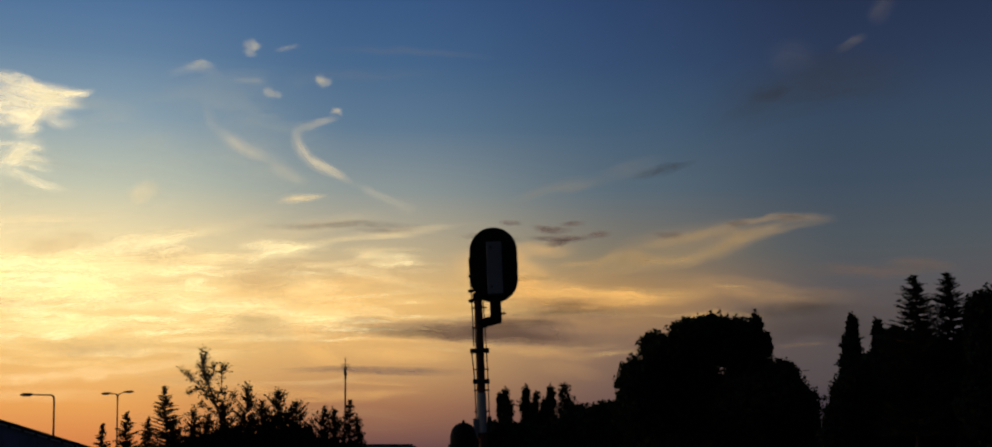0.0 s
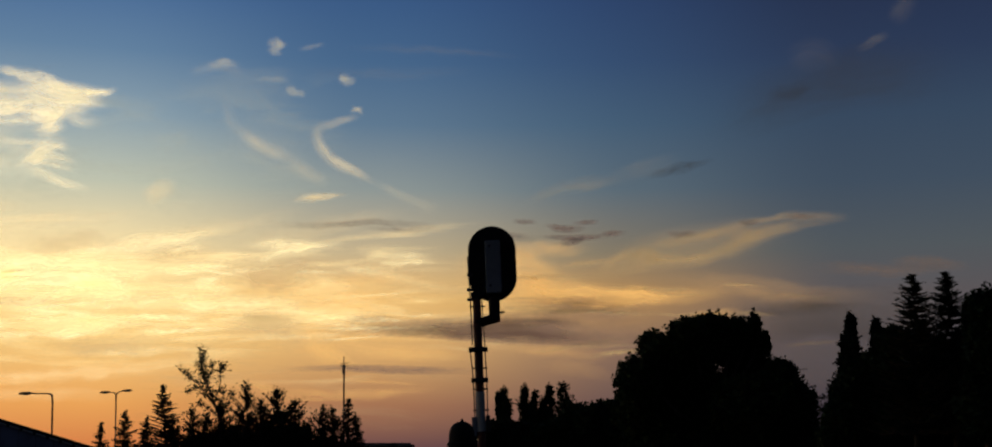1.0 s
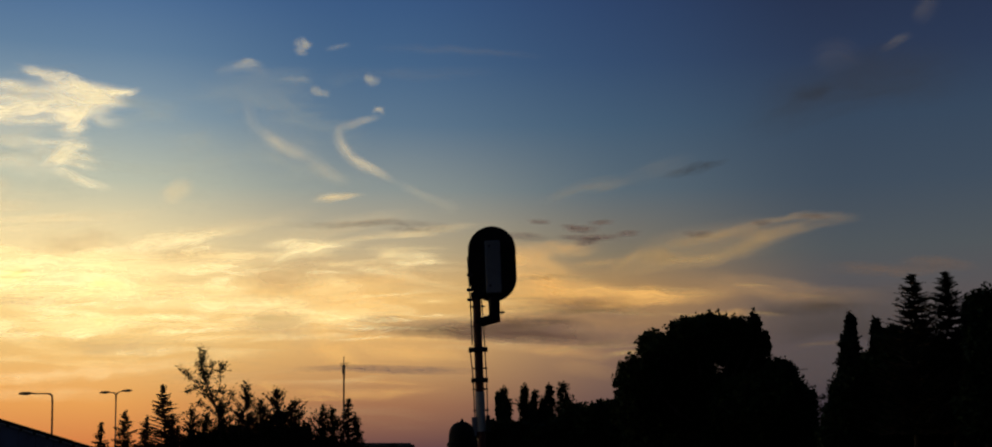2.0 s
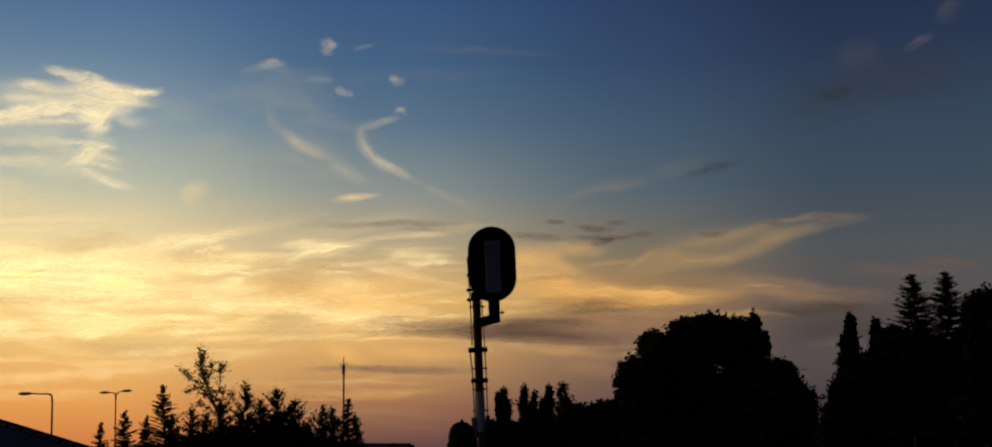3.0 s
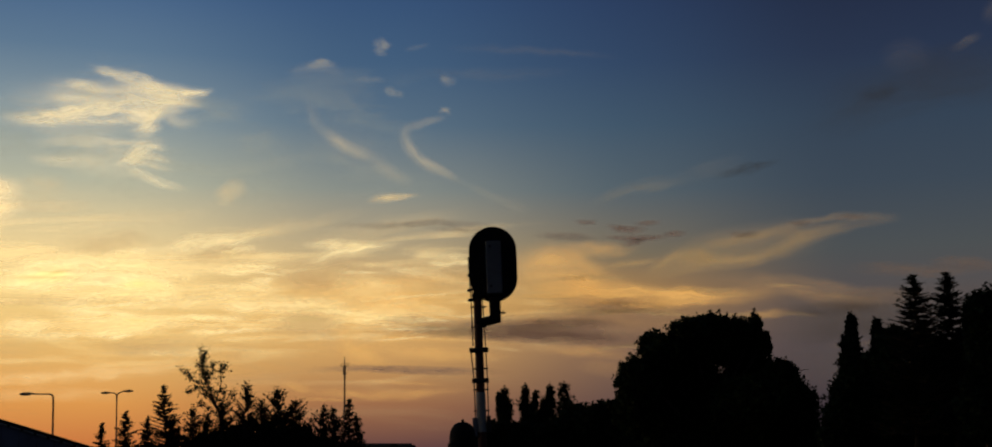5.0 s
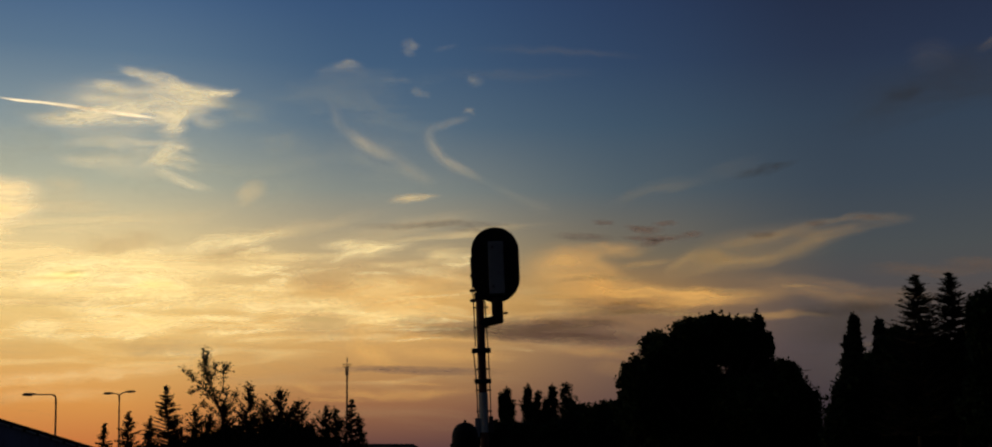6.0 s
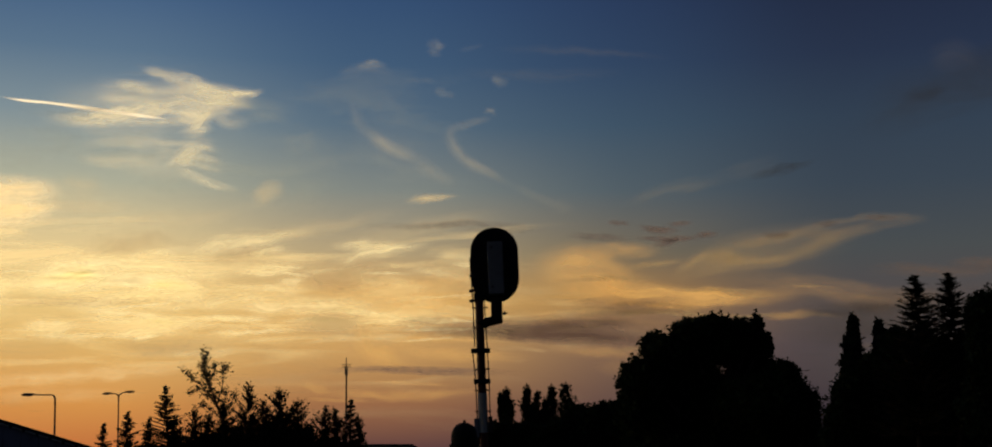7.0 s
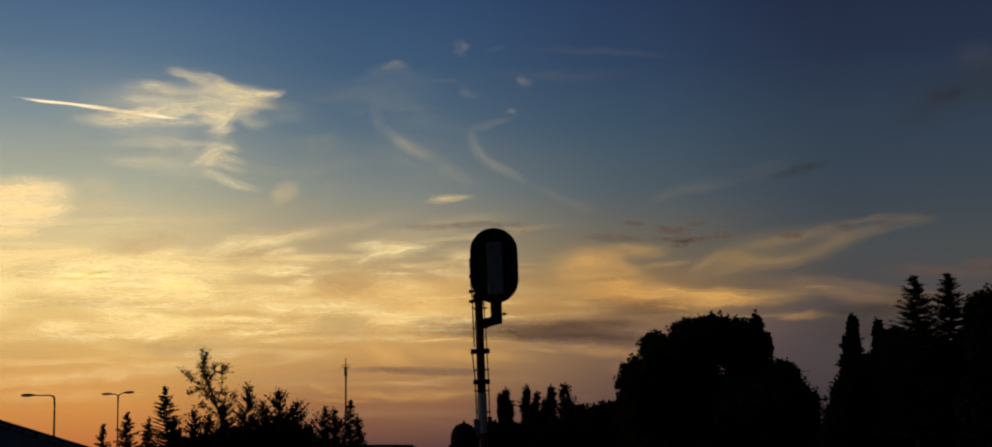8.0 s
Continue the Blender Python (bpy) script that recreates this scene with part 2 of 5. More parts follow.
def build_signal():
    s = thing("railway_signal", pose(-0.128, 19.0, 0.012, 0, -2.1, 0), "tall railway light signal seen from behind on a banded mast", "signal")
    mast = part("mast", rod(bmesh.new(), (0, 0, 0.25), (0, 0, 3.98), 0.062, 0.058, 20), RED_OXIDE, s, "rust-brown tubular steel mast")
    part("white_band", rod(bmesh.new(), (0, 0, 2.06), (0, 0, 2.605), 0.066, 0.065, 20), WHITE_PAINT, s, "white painted lower mast section")
    part("base_plate", box(bmesh.new(), -0.2, 0.2, -0.2, 0.2, -0.02, 0.26, 0.02), DARK_STEEL, s, "heavy dark steel mast foot")
    board = part("backing_board", stadium(bmesh.new(), 0.237, 3.865, 4.94, 0.338, 0.06, 0.12), BLACK_PAINT, s, "matt black oval backing board")
    bm = bmesh.new()
    for z in (4.12, 4.38, 4.64):
        rod(bm, (0.222, 0.12, z), (0.222, 0.36, z), 0.115, 0.125, 20, False)
    part("hood", bm, BLACK_PAINT, board, "black lamp hoods on the far side")
    rear = part("rear_housing", box(bmesh.new(), 0.14, 0.355, -0.1, 0.06, 3.965, 4.71, 0.012), PALE_GREY, s, "pale grey tall rear housing")
    part("door_seam", box(bmesh.new(), 0.15, 0.345, -0.106, -0.099, 3.975, 4.70, 0.003), PALE_GREY, rear)
    for z in (4.07, 4.63):
        bm = rod(bmesh.new(), (0.2, -0.106, z), (0.2, -0.125, z), 0.016, 0.014, 12)
        part("lock", bm, DARK_STEEL, rear, "small dark lock")
    for z in (4.05, 4.34, 4.64):
        part("hinge", box(bmesh.new(), 0.341, 0.359, -0.112, -0.09, z - 0.02, z + 0.02, 0.004), PALE_GREY, rear)
    # the crooked neck that carries the head beside the mast
    part("neck", rod(bmesh.new(), (0.243, 0.0, 3.6), (0.243, 0.0, 3.92), 0.08, 0.08, 16), BLACK_PAINT, s)
    bm = bmesh.new()
    tube(bm, [(-0.02, 0, 3.57), (0.08, 0, 3.58), (0.17, 0, 3.6), (0.31, 0, 3.625)], [0.062, 0.065, 0.068, 0.06], 12)
    box(bm, 0.163, 0.322, -0.075, 0.075, 3.575, 3.69, 0.02)
    part("arm", bm, BLACK_PAINT, s, "black cranked carrying arm")
    bm = box(bmesh.new(), 0.3, 0.39, -0.02, 0.02, 3.69, 3.71, 0.004)
    rod(bm, (0.352, 0, 3.675), (0.352, 0, 3.73), 0.009)
    part("arm_bolt", bm, DARK_STEEL, s)
    part("mast_cap", box(bmesh.new(), -0.075, 0.1, -0.07, 0.07, 3.9, 4.0, 0.02), BLACK_PAINT, s)
    # clamps, conduits and steps
    for z, left, right in ((3.19, -0.135, 0.13), (2.765, -0.112, 0.12)):
        bm = box(bmesh.new(), left, right, -0.085, 0.085, z - 0.03, z + 0.03, 0.008)
        for x in (left + 0.03, right - 0.03):
            rod(bm, (x, -0.1, z), (x, 0.1, z), 0.014)
        part("clamp", bm, DARK_STEEL, s, "bolted dark clamp round the mast")
    bm = bmesh.new()
    tube(bm, [(-0.108, -0.03, 4.5), (-0.1, -0.03, 4.2), (-0.088, -0.03, 3.9), (-0.082, -0.03, 3.25)], 0.009, 6)
    tube(bm, [(-0.115, -0.03, 3.2), (-0.1, -0.03, 3.0), (-0.086, -0.03, 2.8), (-0.078, -0.03, 2.1)], 0.009, 6)
    part("conduit", bm, DARK_STEEL, s, "thin bent cable conduit")
    bm = bmesh.new()
    tube(bm, [(0.07, -0.03, 3.9), (0.09, -0.03, 3.3), (0.1, -0.03, 2.8), (0.098, -0.03, 2.15)], 0.008, 6)
    part("conduit", bm, DARK_STEEL, s)
    for z in (3.79, 3.51, 2.93, 2.64, 2.35):
        part("step_iron", rod(bmesh.new(), (-0.1, -0.03, z), (0.115, -0.03, z), 0.011, None, 6), DARK_STEEL, s)
    for x, z in ((-0.115, 4.03), (-0.115, 3.89), (-0.105, 4.24)):
        part("bracket", box(bmesh.new(), x - 0.02, x + 0.06, -0.05, 0.0, z - 0.02, z + 0.02, 0.006), DARK_STEEL, s)
    part("cable_box", box(bmesh.new(), -0.125, -0.06, -0.06, 0.05, 2.0, 2.26, 0.01), PALE_GREY, s, "small pale cable box")
    part("cable_box", box(bmesh.new(), 0.07, 0.13, -0.06, 0.05, 2.05, 2.28, 0.01), DARK_STEEL, s, "small dark cable box")


build_signal()


def build_dome_housing():
    x, z = -0.42, 1.96
    s = thing("domed_lamp_housing", pose(x, 17.0, 0), "black domed signal lamp housing on a short post", "signal")
    bm = bmesh.new()
    profile = [(0.0, 0.335), (0.05, 0.33), (0.1, 0.305), (0.135, 0.265), (0.155, 0.215), (0.163, 0.16), (0.163, 0.08), (0.185, 0.07), (0.185, 0.03), (0.16, 0.02), (0.15, -0.25)]
    rings = [[bm.verts.new((r * math.cos(k * math.pi / 12), r * math.sin(k * math.pi / 12), z - 0.15 + h)) for k in range(24)] for r, h in profile[1:]]
    top = bm.verts.new((0, 0, z - 0.15 + profile[0][1]))
    for k in range(24):
        bm.faces.new((top, rings[0][k], rings[0][(k + 1) % 24]))
        for a, b in zip(rings, rings[1:]):
            bm.faces.new((a[k], b[k], b[(k + 1) % 24], a[(k + 1) % 24]))
    bm.faces.new(rings[-1])
    bmesh.ops.recalc_face_normals(bm, faces=bm.faces)
    part("dome", bm, BLACK_PAINT, s)
    part("vent_knob", rod(bmesh.new(), (0, 0, z + 0.175), (0, 0, z + 0.215), 0.022, 0.014, 12), BLACK_PAINT, s)
    part("post", rod(bmesh.new(), (0, 0, -0.05), (0, 0, z - 0.38), 0.05, 0.05, 14), DARK_STEEL, s)


build_dome_housing()


# ---- street lamps, roofs, aerial mast ----
def build_lamp(at, height, arms, lean=0.0):
    s = thing("street_lamp", pose(at[0], at[1], 0, 0, lean, 0), "slender grey street lamp, unlit, with " + ("two arms" if len(arms) > 1 else "one bent arm"), "street lamp", "street lamps")
    part("pole", tube(bmesh.new(), [(0, 0, -0.1), (0, 0, height * 0.5), (0, 0, height - 0.75)], [0.085, 0.072, 0.06], 10), LAMP_GREY, s)
    for side, reach, rise in arms:
        pts = [(0, 0, height - 0.8), (side * 0.02, 0, height - 0.3), (side * 0.1, 0, height - 0.17), (side * 0.25, 0, height - 0.11), (side * reach * 0.5, 0, height - 0.1 + rise * 0.5), (side * reach, 0, height - 0.08 + rise)]
        part("arm", tube(bmesh.new(), pts, [0.07, 0.065, 0.06, 0.05, 0.045, 0.045], 8), LAMP_GREY, s)
        head = bmesh.new()
        x0 = side * (reach - 0.1)
        tube(head, [(x0, 0, height - 0.06 + rise), (x0 + side * 0.25, 0, height - 0.05 + rise), (x0 + side * 0.7, 0, height - 0.05 + rise), (x0 + side * 0.9, 0, height - 0.07 + rise)], [0.05, 0.09, 0.1, 0.05], 10)
        h = part("lamp_head", head, LAMP_GREY, s)
        part("bowl", tube(bmesh.new(), [(x0 + side * 0.25, 0, height - 0.1 + rise), (x0 + side * 0.65, 0, height - 0.105 + rise)], [0.075, 0.07], 10), LENS, h, "frosted lamp bowl")


build_lamp((-28.87, 90.00), 6.41, [(-1, 1.421, 0.02)], -2.0)
build_lamp((-32.97, 120.00), 8.07, [(-1, 0.613, 0.0), (1, 0.613, 0.08)], -2.0)


def build_shed():
    s = thing("shed", pose(-7.42, 22.79, 0, 0, 0, 18.3), "low shed with a sloping slate-blue gable and sheet roof", "shed")
    x0, x1 = -2.4, 0.95
    ridge = 2.14
    top, low = ridge - 0.302 * x0, ridge - 0.302 * x1

    def slab(xa, xb, za, zb, y0, y1, thick, floor=None):
        bm = bmesh.new()
        ba, bb = (za - thick, zb - thick) if floor is None else (floor, floor)
        v = [bm.verts.new(p) for p in ((xa, y0, za), (xb, y0, zb), (xb, y1, zb), (xa, y1, za), (xa, y0, ba), (xb, y0, bb), (xb, y1, bb), (xa, y1, ba))]
        for f in ((0, 1, 2, 3), (7, 6, 5, 4), (0, 4, 5, 1), (1, 5, 6, 2), (2, 6, 7, 3), (3, 7, 4, 0)):
            bm.faces.new([v[i] for i in f])
        bmesh.ops.recalc_face_normals(bm, faces=bm.faces)
        return bm

    part("wall", box(bmesh.new(), x0, x1 - 0.15, 0.22, 3.0, -0.15, low - 0.12), BRICK, s)
    part("backing", slab(x0, x1 - 0.02, top - 0.06, low - 0.06, 0.205, 0.215, 0, -0.15), FELT, s)
    n = 14
    for k in range(n):
        a, b = k / n, (k + 1) / n
        part("roof_sheet", slab(x0 + (x1 - x0) * a, x0 + (x1 - x0) * b - 0.012, top + (low - top) * a, top + (low - top) * b, 0.03, 3.2, 0.05), ROOF_SHEET, s)
    part("verge_board", slab(x0, x1, top + 0.006, low + 0.006, -0.02, 0.03, 0.07), FELT, s, "dark verge board")
    part("verge_trim", tube(bmesh.new(), [(x0, -0.035, top - 0.07), (x1, -0.035, low - 0.07)], 0.013, 8), WHITE_PAINT, s, "thin pale verge trim")
    for k in range(16):
        a = (k + 0.5) / 16
        x, z = x0 + (x1 - x0) * a, top + (low - top) * a
        part("clip", box(bmesh.new(), x - 0.02, x + 0.02, -0.055, -0.02, z - 0.09, z - 0.03, 0.004), DARK_STEEL, s)
    for k in range(12):
        a, b = k / 12, (k + 1) / 12
        part("board", slab(x0 + (x1 - x0) * a, x0 + (x1 - x0) * b - 0.006, top + (low - top) * a - 0.055, top + (low - top) * b - 0.055, 0.0, 0.2, 0, -0.15), ROOF_SHEET, s)


build_shed()


def build_hut():
    s = thing("flat_roofed_hut", pose(0, 0, 0), "low dark hut with a flat felt roof", "hut")
    x0, x1, z = -7.26, -3.71, 2.59
    part("wall", box(bmesh.new(), x0 + 0.12, x1 - 0.12, 60.1, 63.0, -0.1, z - 0.16), BRICK, s)
    part("roof", box(bmesh.new(), x0, x1, 60.0, 63.2, z - 0.16, z - 0.03, 0.02), FELT, s)
    part("roof_edge", box(bmesh.new(), x0 - 0.02, x1 + 0.02, 59.95, 60.02, z - 0.15, z + 0.01, 0.008), GUTTER, s)


build_hut()


def build_aerial():
    z = 33.3
    s = thing("aerial_mast", pose(-44.1, 400, 0, 0, -0.8, 0), "distant slim lattice aerial mast with antennas", "mast")
    bm = bmesh.new()
    for k in range(3):
        a = k * 2 * math.pi / 3
        tube(bm, [(0.36 * math.cos(a), 0.36 * math.sin(a), -0.2), (0.2 * math.cos(a), 0.2 * math.sin(a), z - 4)], 0.07, 6)
    for h in np.arange(1, z - 4, 1.2):
        for k in range(3):
            a, b = k * 2 * math.pi / 3, (k + 1) * 2 * math.pi / 3
            rod(bm, (0.27 * math.cos(a), 0.27 * math.sin(a), h), (0.27 * math.cos(b), 0.27 * math.sin(b), h + 1.1), 0.04, None, 4)
    part("lattice", bm, STEEL, s)
    part("pole", tube(bmesh.new(), [(0, 0, -0.2), (0, 0, z - 6), (0, 0, z)], [0.24, 0.17, 0.1], 8), STEEL, s)
    for dx, h in ((-0.32, z - 3.4), (0.32, z - 3.3), (-0.3, z - 4.6), (0.3, z - 4.7), (0.0, z - 0.9)):
        bm = box(bmesh.new(), dx - 0.13, dx + 0.13, -0.15, 0.15, h - 0.6, h + 0.6, 0.04)
        rod(bm, (0, 0, h), (dx, 0, h), 0.06, None, 5)
        part("panel_antenna", bm, PALE_GREY, s)
    for h in (z - 2.1, z - 2.8):
        part("crossbar", rod(bmesh.new(), (-1.3, 0, h), (1.3, 0, h + 0.1), 0.1, None, 6), STEEL, s)
    for h in (z - 2.6, z - 6.0):
        part("ring_platform", rod(bmesh.new(), (0, 0, h - 0.1), (0, 0, h + 0.1), 0.38, 0.38, 10), STEEL, s)


build_aerial()


# ---- trees and shrubs ----
def leaves_mesh(name, centres, size, flat=0.0, long=1.6, ways=None, seed=0):
    """Many small pointed leaves, one rhomb each, bent along the middle."""
    g = np.random.default_rng(seed)
    n = len(centres)
    a = g.normal(size=(n, 3)) if ways is None else ways + g.normal(size=(n, 3)) * 0.35
    a /= np.linalg.norm(a, axis=1)[:, None]
    b = g.normal(size=(n, 3))
    if flat:
        b[:, 2] *= 1 - flat
        a[:, 2] *= 1 - flat * 0.5
    b -= (b * a).sum(1)[:, None] * a
    b /= np.linalg.norm(b, axis=1)[:, None]
    up = np.cross(a, b)
    s = (np.asarray(size) * g.uniform(0.6, 1.3, n))[:, None]
    tip, tail = centres + a * s * long / 2, centres - a * s * long / 2
    left, right = centres + b * s / 2 + up * s * 0.15, centres - b * s / 2 + up * s * 0.15
    verts = np.stack([tail, left, tip, right], 1).reshape(-1, 3)
    me = bpy.data.meshes.new(name)
    me.vertices.add(4 * n), me.loops.add(4 * n), me.polygons.add(n)
    me.vertices.foreach_set("co", verts.ravel())
    me.loops.foreach_set("vertex_index", np.arange(4 * n))
    me.polygons.foreach_set("loop_start", np.arange(n) * 4)
    me.update(calc_edges=True)
    return me


def crown_points(clumps, count, g, leaf, shell=0.55, lump=0.22, tufts=0.35):
    """Places in and mostly near the skin of rounded clumps; a share of them gathered in sprigs that stand out."""
    vol = np.array([rx * rz for (_, _, _, rx, ry, rz) in clumps])

    def scatter(n, shell):
        which = g.choice(len(clumps), n, p=vol / vol.sum())
        c = np.array(clumps)[which]
        d = g.normal(size=(n, 3))
        d /= np.linalg.norm(d, axis=1)[:, None]
        r = np.where(g.random(n) < shell, g.uniform(0.8, 1.0, n), g.random(n) ** 0.4)
        wave = np.array([noise.noise(Vector(v) * 2.6 + Vector((float(k) * 7.3, 1.0, 2.0))) for v, k in zip(d, which)])
        fine = np.array([noise.noise(Vector(v) * 8.0 + Vector((float(k) * 3.1, 5.0, 2.0))) for v, k in zip(d, which)])
        r = r * (1 + lump * wave + lump * 0.6 * fine)
        return c, d, r

    c, d, r = scatter(int(count * (1 - tufts)), shell)
    loose = c[:, :3] + d * c[:, 3:] * r[:, None]
    per = 9
    c, d, r = scatter(max(1, int(count * tufts / per)), 1.0)
    root = c[:, :3] + d * c[:, 3:] * r[:, None]
    way = d + np.array((0, 0, 0.5)) + g.normal(size=d.shape) * 0.4
    way /= np.linalg.norm(way, axis=1)[:, None]
    reach = g.uniform(0.3, 2.4, len(root))[:, None, None] * leaf * np.linspace(0, 1, per)[None, :, None]
    sprigs = (root[:, None, :] + way[:, None, :] * reach + g.normal(size=(len(root), per, 3)) * leaf * 0.5).reshape(-1, 3)
    return np.concatenate([loose, sprigs])


def clump_tree(name, base, clumps, count, leaf, label, category, group="", trunk=0.25, material=None, seed=1, lump=0.22, inner=0.5, gaps=()):
    """A tree with a forked trunk; clumps: centre and radii relative to the base; gaps: (x, z, radius) where the sky shows through."""
    g = np.random.default_rng(seed)
    s = thing(name, pose(base[0], base[1], 0), label, category, group)
    top = max(c[2] for c in clumps)
    bm = bmesh.new()
    tube(bm, [(0, 0, -0.15), (trunk * 0.2, 0, top * 0.25), (0, 0.05, top * 0.55)], [trunk * 1.25, trunk, trunk * 0.6], 10)
    part("trunk", bm, BARK, s)
    bm = bmesh.new()
    for cx, cy, cz, rx, ry, rz in clumps:
        start = Vector((0, 0, min(top * 0.5, max(0.2, cz * 0.55))))
        end = Vector((cx, cy, cz + rz * 0.3))
        mid = (start + end) / 2 + Vector((0, 0, -0.08 * (end - start).length))
        tube(bm, [start, mid, end], [trunk * 0.45, trunk * 0.3, trunk * 0.08], 6)
    part("limb_fork", bm, BARK, s)
    outer = crown_points(clumps, count, g, leaf, 0.7, lump)
    core = crown_points([(x, y, z, a * 0.82, b * 0.82, c * 0.82) for x, y, z, a, b, c in clumps], int(count * inner), g, leaf, 0.2, lump, 0.0)
    for gx, gz, gr in gaps:
        outer, core = ((q[np.hypot(q[:, 0] - gx + 0.15 * np.sin(q[:, 2] * 9), q[:, 2] - gz) > gr * (1 + extra)]) for q, extra in ((outer, 0.0), (core, 0.6)))
    part("crown", leaves_mesh("crown", outer, leaf, seed=seed), material or LEAF, s)
    part("inner_crown", leaves_mesh("inner_crown", core, leaf * 2.6, seed=seed + 1), material or LEAF, s)
    return s


def shoot_tree(name, base, height, radius, label, category, group="", rows=40, per=6, rise=0.5, leaf=0.05, leaves=14, taper=1.0, low=0.1, seed=1, material=None, lean=0.0, flat=0.0, long=1.8, droop=0.0, bare=0.0, blunt=0.0, tuft=0.5, jitter=0.5):
    """A straight stem with side shoots that shorten towards the tip, leaves all along them."""
    g = np.random.default_rng(seed)
    s = thing(name, pose(base[0], base[1], 0), label, category, group)
    sway = lambda h: Vector((lean * h + 0.015 * height * math.sin(h * 5 / height + seed), 0.012 * height * math.cos(h * 4 / height + seed), 0))
    part("trunk", tube(bmesh.new(), [sway(h) + Vector((0, 0, h)) for h in np.linspace(-0.1, height, 9)], [max(0.004, height * 0.014 * (1 - k / 8.4)) for k in range(9)], 7), BARK, s)
    bm, centres, ways = bmesh.new(), [], []
    for k in range(rows):
        f = low + (1 - low) * (k + 0.5) / rows
        reach = radius * ((1 - f) / (1 - low)) ** taper * (1 - blunt) + radius * blunt * (1 - f ** 6)
        for j in range(per):
            a = g.uniform(0, 2 * math.pi)
            r = reach * g.uniform(0.45, 1.15)
            h = f * height + g.uniform(-jitter, jitter) * height / rows
            start = sway(h) + Vector((0, 0, h))
            way = Vector((math.cos(a), math.sin(a), rise * g.uniform(0.6, 1.3)))
            end = start + way * r
            mid = (start + end) / 2 + Vector((0, 0, -droop * r))
            tube(bm, [start, mid, end], [0.012 * radius + 0.004, 0.008 * radius + 0.003, 0.002], 4)
            m = max(3, int(leaves * (0.3 + 0.7 * r / radius)))
            t = bare + (1.03 - bare) * g.random(m) ** 0.8
            p0, p1, p2 = np.array(start), np.array(mid), np.array(end)
            q = (1 - t)[:, None] ** 2 * p0 + 2 * ((1 - t) * t)[:, None] * p1 + (t ** 2)[:, None] * p2
            centres.append(q + g.normal(size=(m, 3)) * leaf * tuft * np.array((1, 1, 1 - flat * 0.6)))
            ways.append(np.tile(np.array(way.normalized()), (m, 1)))
    tagged(part("branching", bm, BARK, s), kind="stuff")
    part("foliage", leaves_mesh("foliage", np.concatenate(centres), leaf, flat, long, np.concatenate(ways), seed), material or LEAF, s)
    return s


def build_sapling():
    """The open young tree that leans out above the scrub: few boughs, leaves in loose sprigs."""
    g = np.random.default_rng(44)
    s = thing("sapling", pose(-4.38, 22.0, 0), "young leaning tree with loose airy leaves above the scrub", "tree", "scrub shrubs")
    part("trunk", tube(bmesh.new(), [(0.02, 0, -0.1), (0.03, 0, 0.7), (0, 0, 1.75)], [0.035, 0.031, 0.024], 8), BARK, s)
    twigs, centres, ways = bmesh.new(), [], []

    def bough(*keys, girth):
        line = np.array(curve_points(keys, 8))
        part("bough", tube(bmesh.new(), line.tolist(), list(np.linspace(girth, 0.003, len(line))), 5), BARK, s)
        for k in range(int(len(line) * 1.6)):
            at = line[g.integers(1, len(line))]
            way = np.array((g.normal() * 0.7, g.normal() * 0.8, g.uniform(0.0, 1.2)))
            way /= np.linalg.norm(way)
            end = at + way * g.uniform(0.03, 0.1)
            tube(twigs, [at, (at + end) / 2 + np.array((0, 0, -0.006)), end], [0.004, 0.003, 0.002], 4)
            m = g.integers(3, 7)
            centres.append(at + (end - at) * g.uniform(0.35, 1.15, m)[:, None] + g.normal(size=(m, 3)) * 0.028)
            ways.append(np.tile(way + np.array((0, 0, -0.3)), (m, 1)))

    bough((0.01, -0.0, 1.85), (-0.04, -0.06, 2.37), (-0.16, -0.12, 2.72), (-0.29, -0.18, 3.07), (-0.32, -0.24, 3.29), (-0.33, -0.3, 3.44), girth=0.024)
    bough((-0.12, 0.0, 2.57), (-0.35, 0.0, 2.85), (-0.54, 0.0, 3.0), (-0.71, 0.0, 3.14), girth=0.0112)
    bough((-0.07, 0.0, 2.39), (-0.3, 0.06, 2.55), (-0.46, 0.12, 2.55), girth=0.0097)
    bough((-0.2, -0.0, 2.79), (-0.39, -0.06, 2.83), (-0.55, -0.12, 2.74), girth=0.009)
    bough((-0.12, 0.0, 2.63), (-0.05, 0.0, 2.91), (-0.05, 0.0, 3.09), (0.0, 0.0, 3.21), girth=0.0105)
    bough((-0.25, 0.0, 2.95), (-0.38, 0.06, 3.11), (-0.46, 0.12, 3.24), girth=0.0083)
    bough((-0.27, -0.0, 2.99), (-0.18, -0.06, 3.11), (-0.16, -0.12, 3.21), girth=0.0075)
    bough((-0.04, 0.0, 2.35), (0.08, 0.0, 2.57), (0.15, 0.0, 2.75), girth=0.0097)
    bough((-0.07, 0.0, 2.47), (-0.25, 0.06, 2.69), (-0.37, 0.12, 2.75), girth=0.009)
    bough((-0.14, -0.0, 2.69), (-0.28, -0.06, 2.91), (-0.32, -0.12, 3.09), girth=0.0075)
    bough((-0.1, 0.0, 2.52), (0.0, 0.0, 2.69), (-0.03, 0.0, 2.87), girth=0.0075)
    bough((-0.28, 0.0, 3.05), (-0.37, 0.06, 3.24), (-0.33, 0.12, 3.4), girth=0.006)
    tagged(part("twigs", twigs, BARK, s), kind="stuff")
    part("foliage", leaves_mesh("foliage", np.concatenate(centres), 0.024, 0.0, 2.0, np.concatenate(ways), 45), LEAF, s)


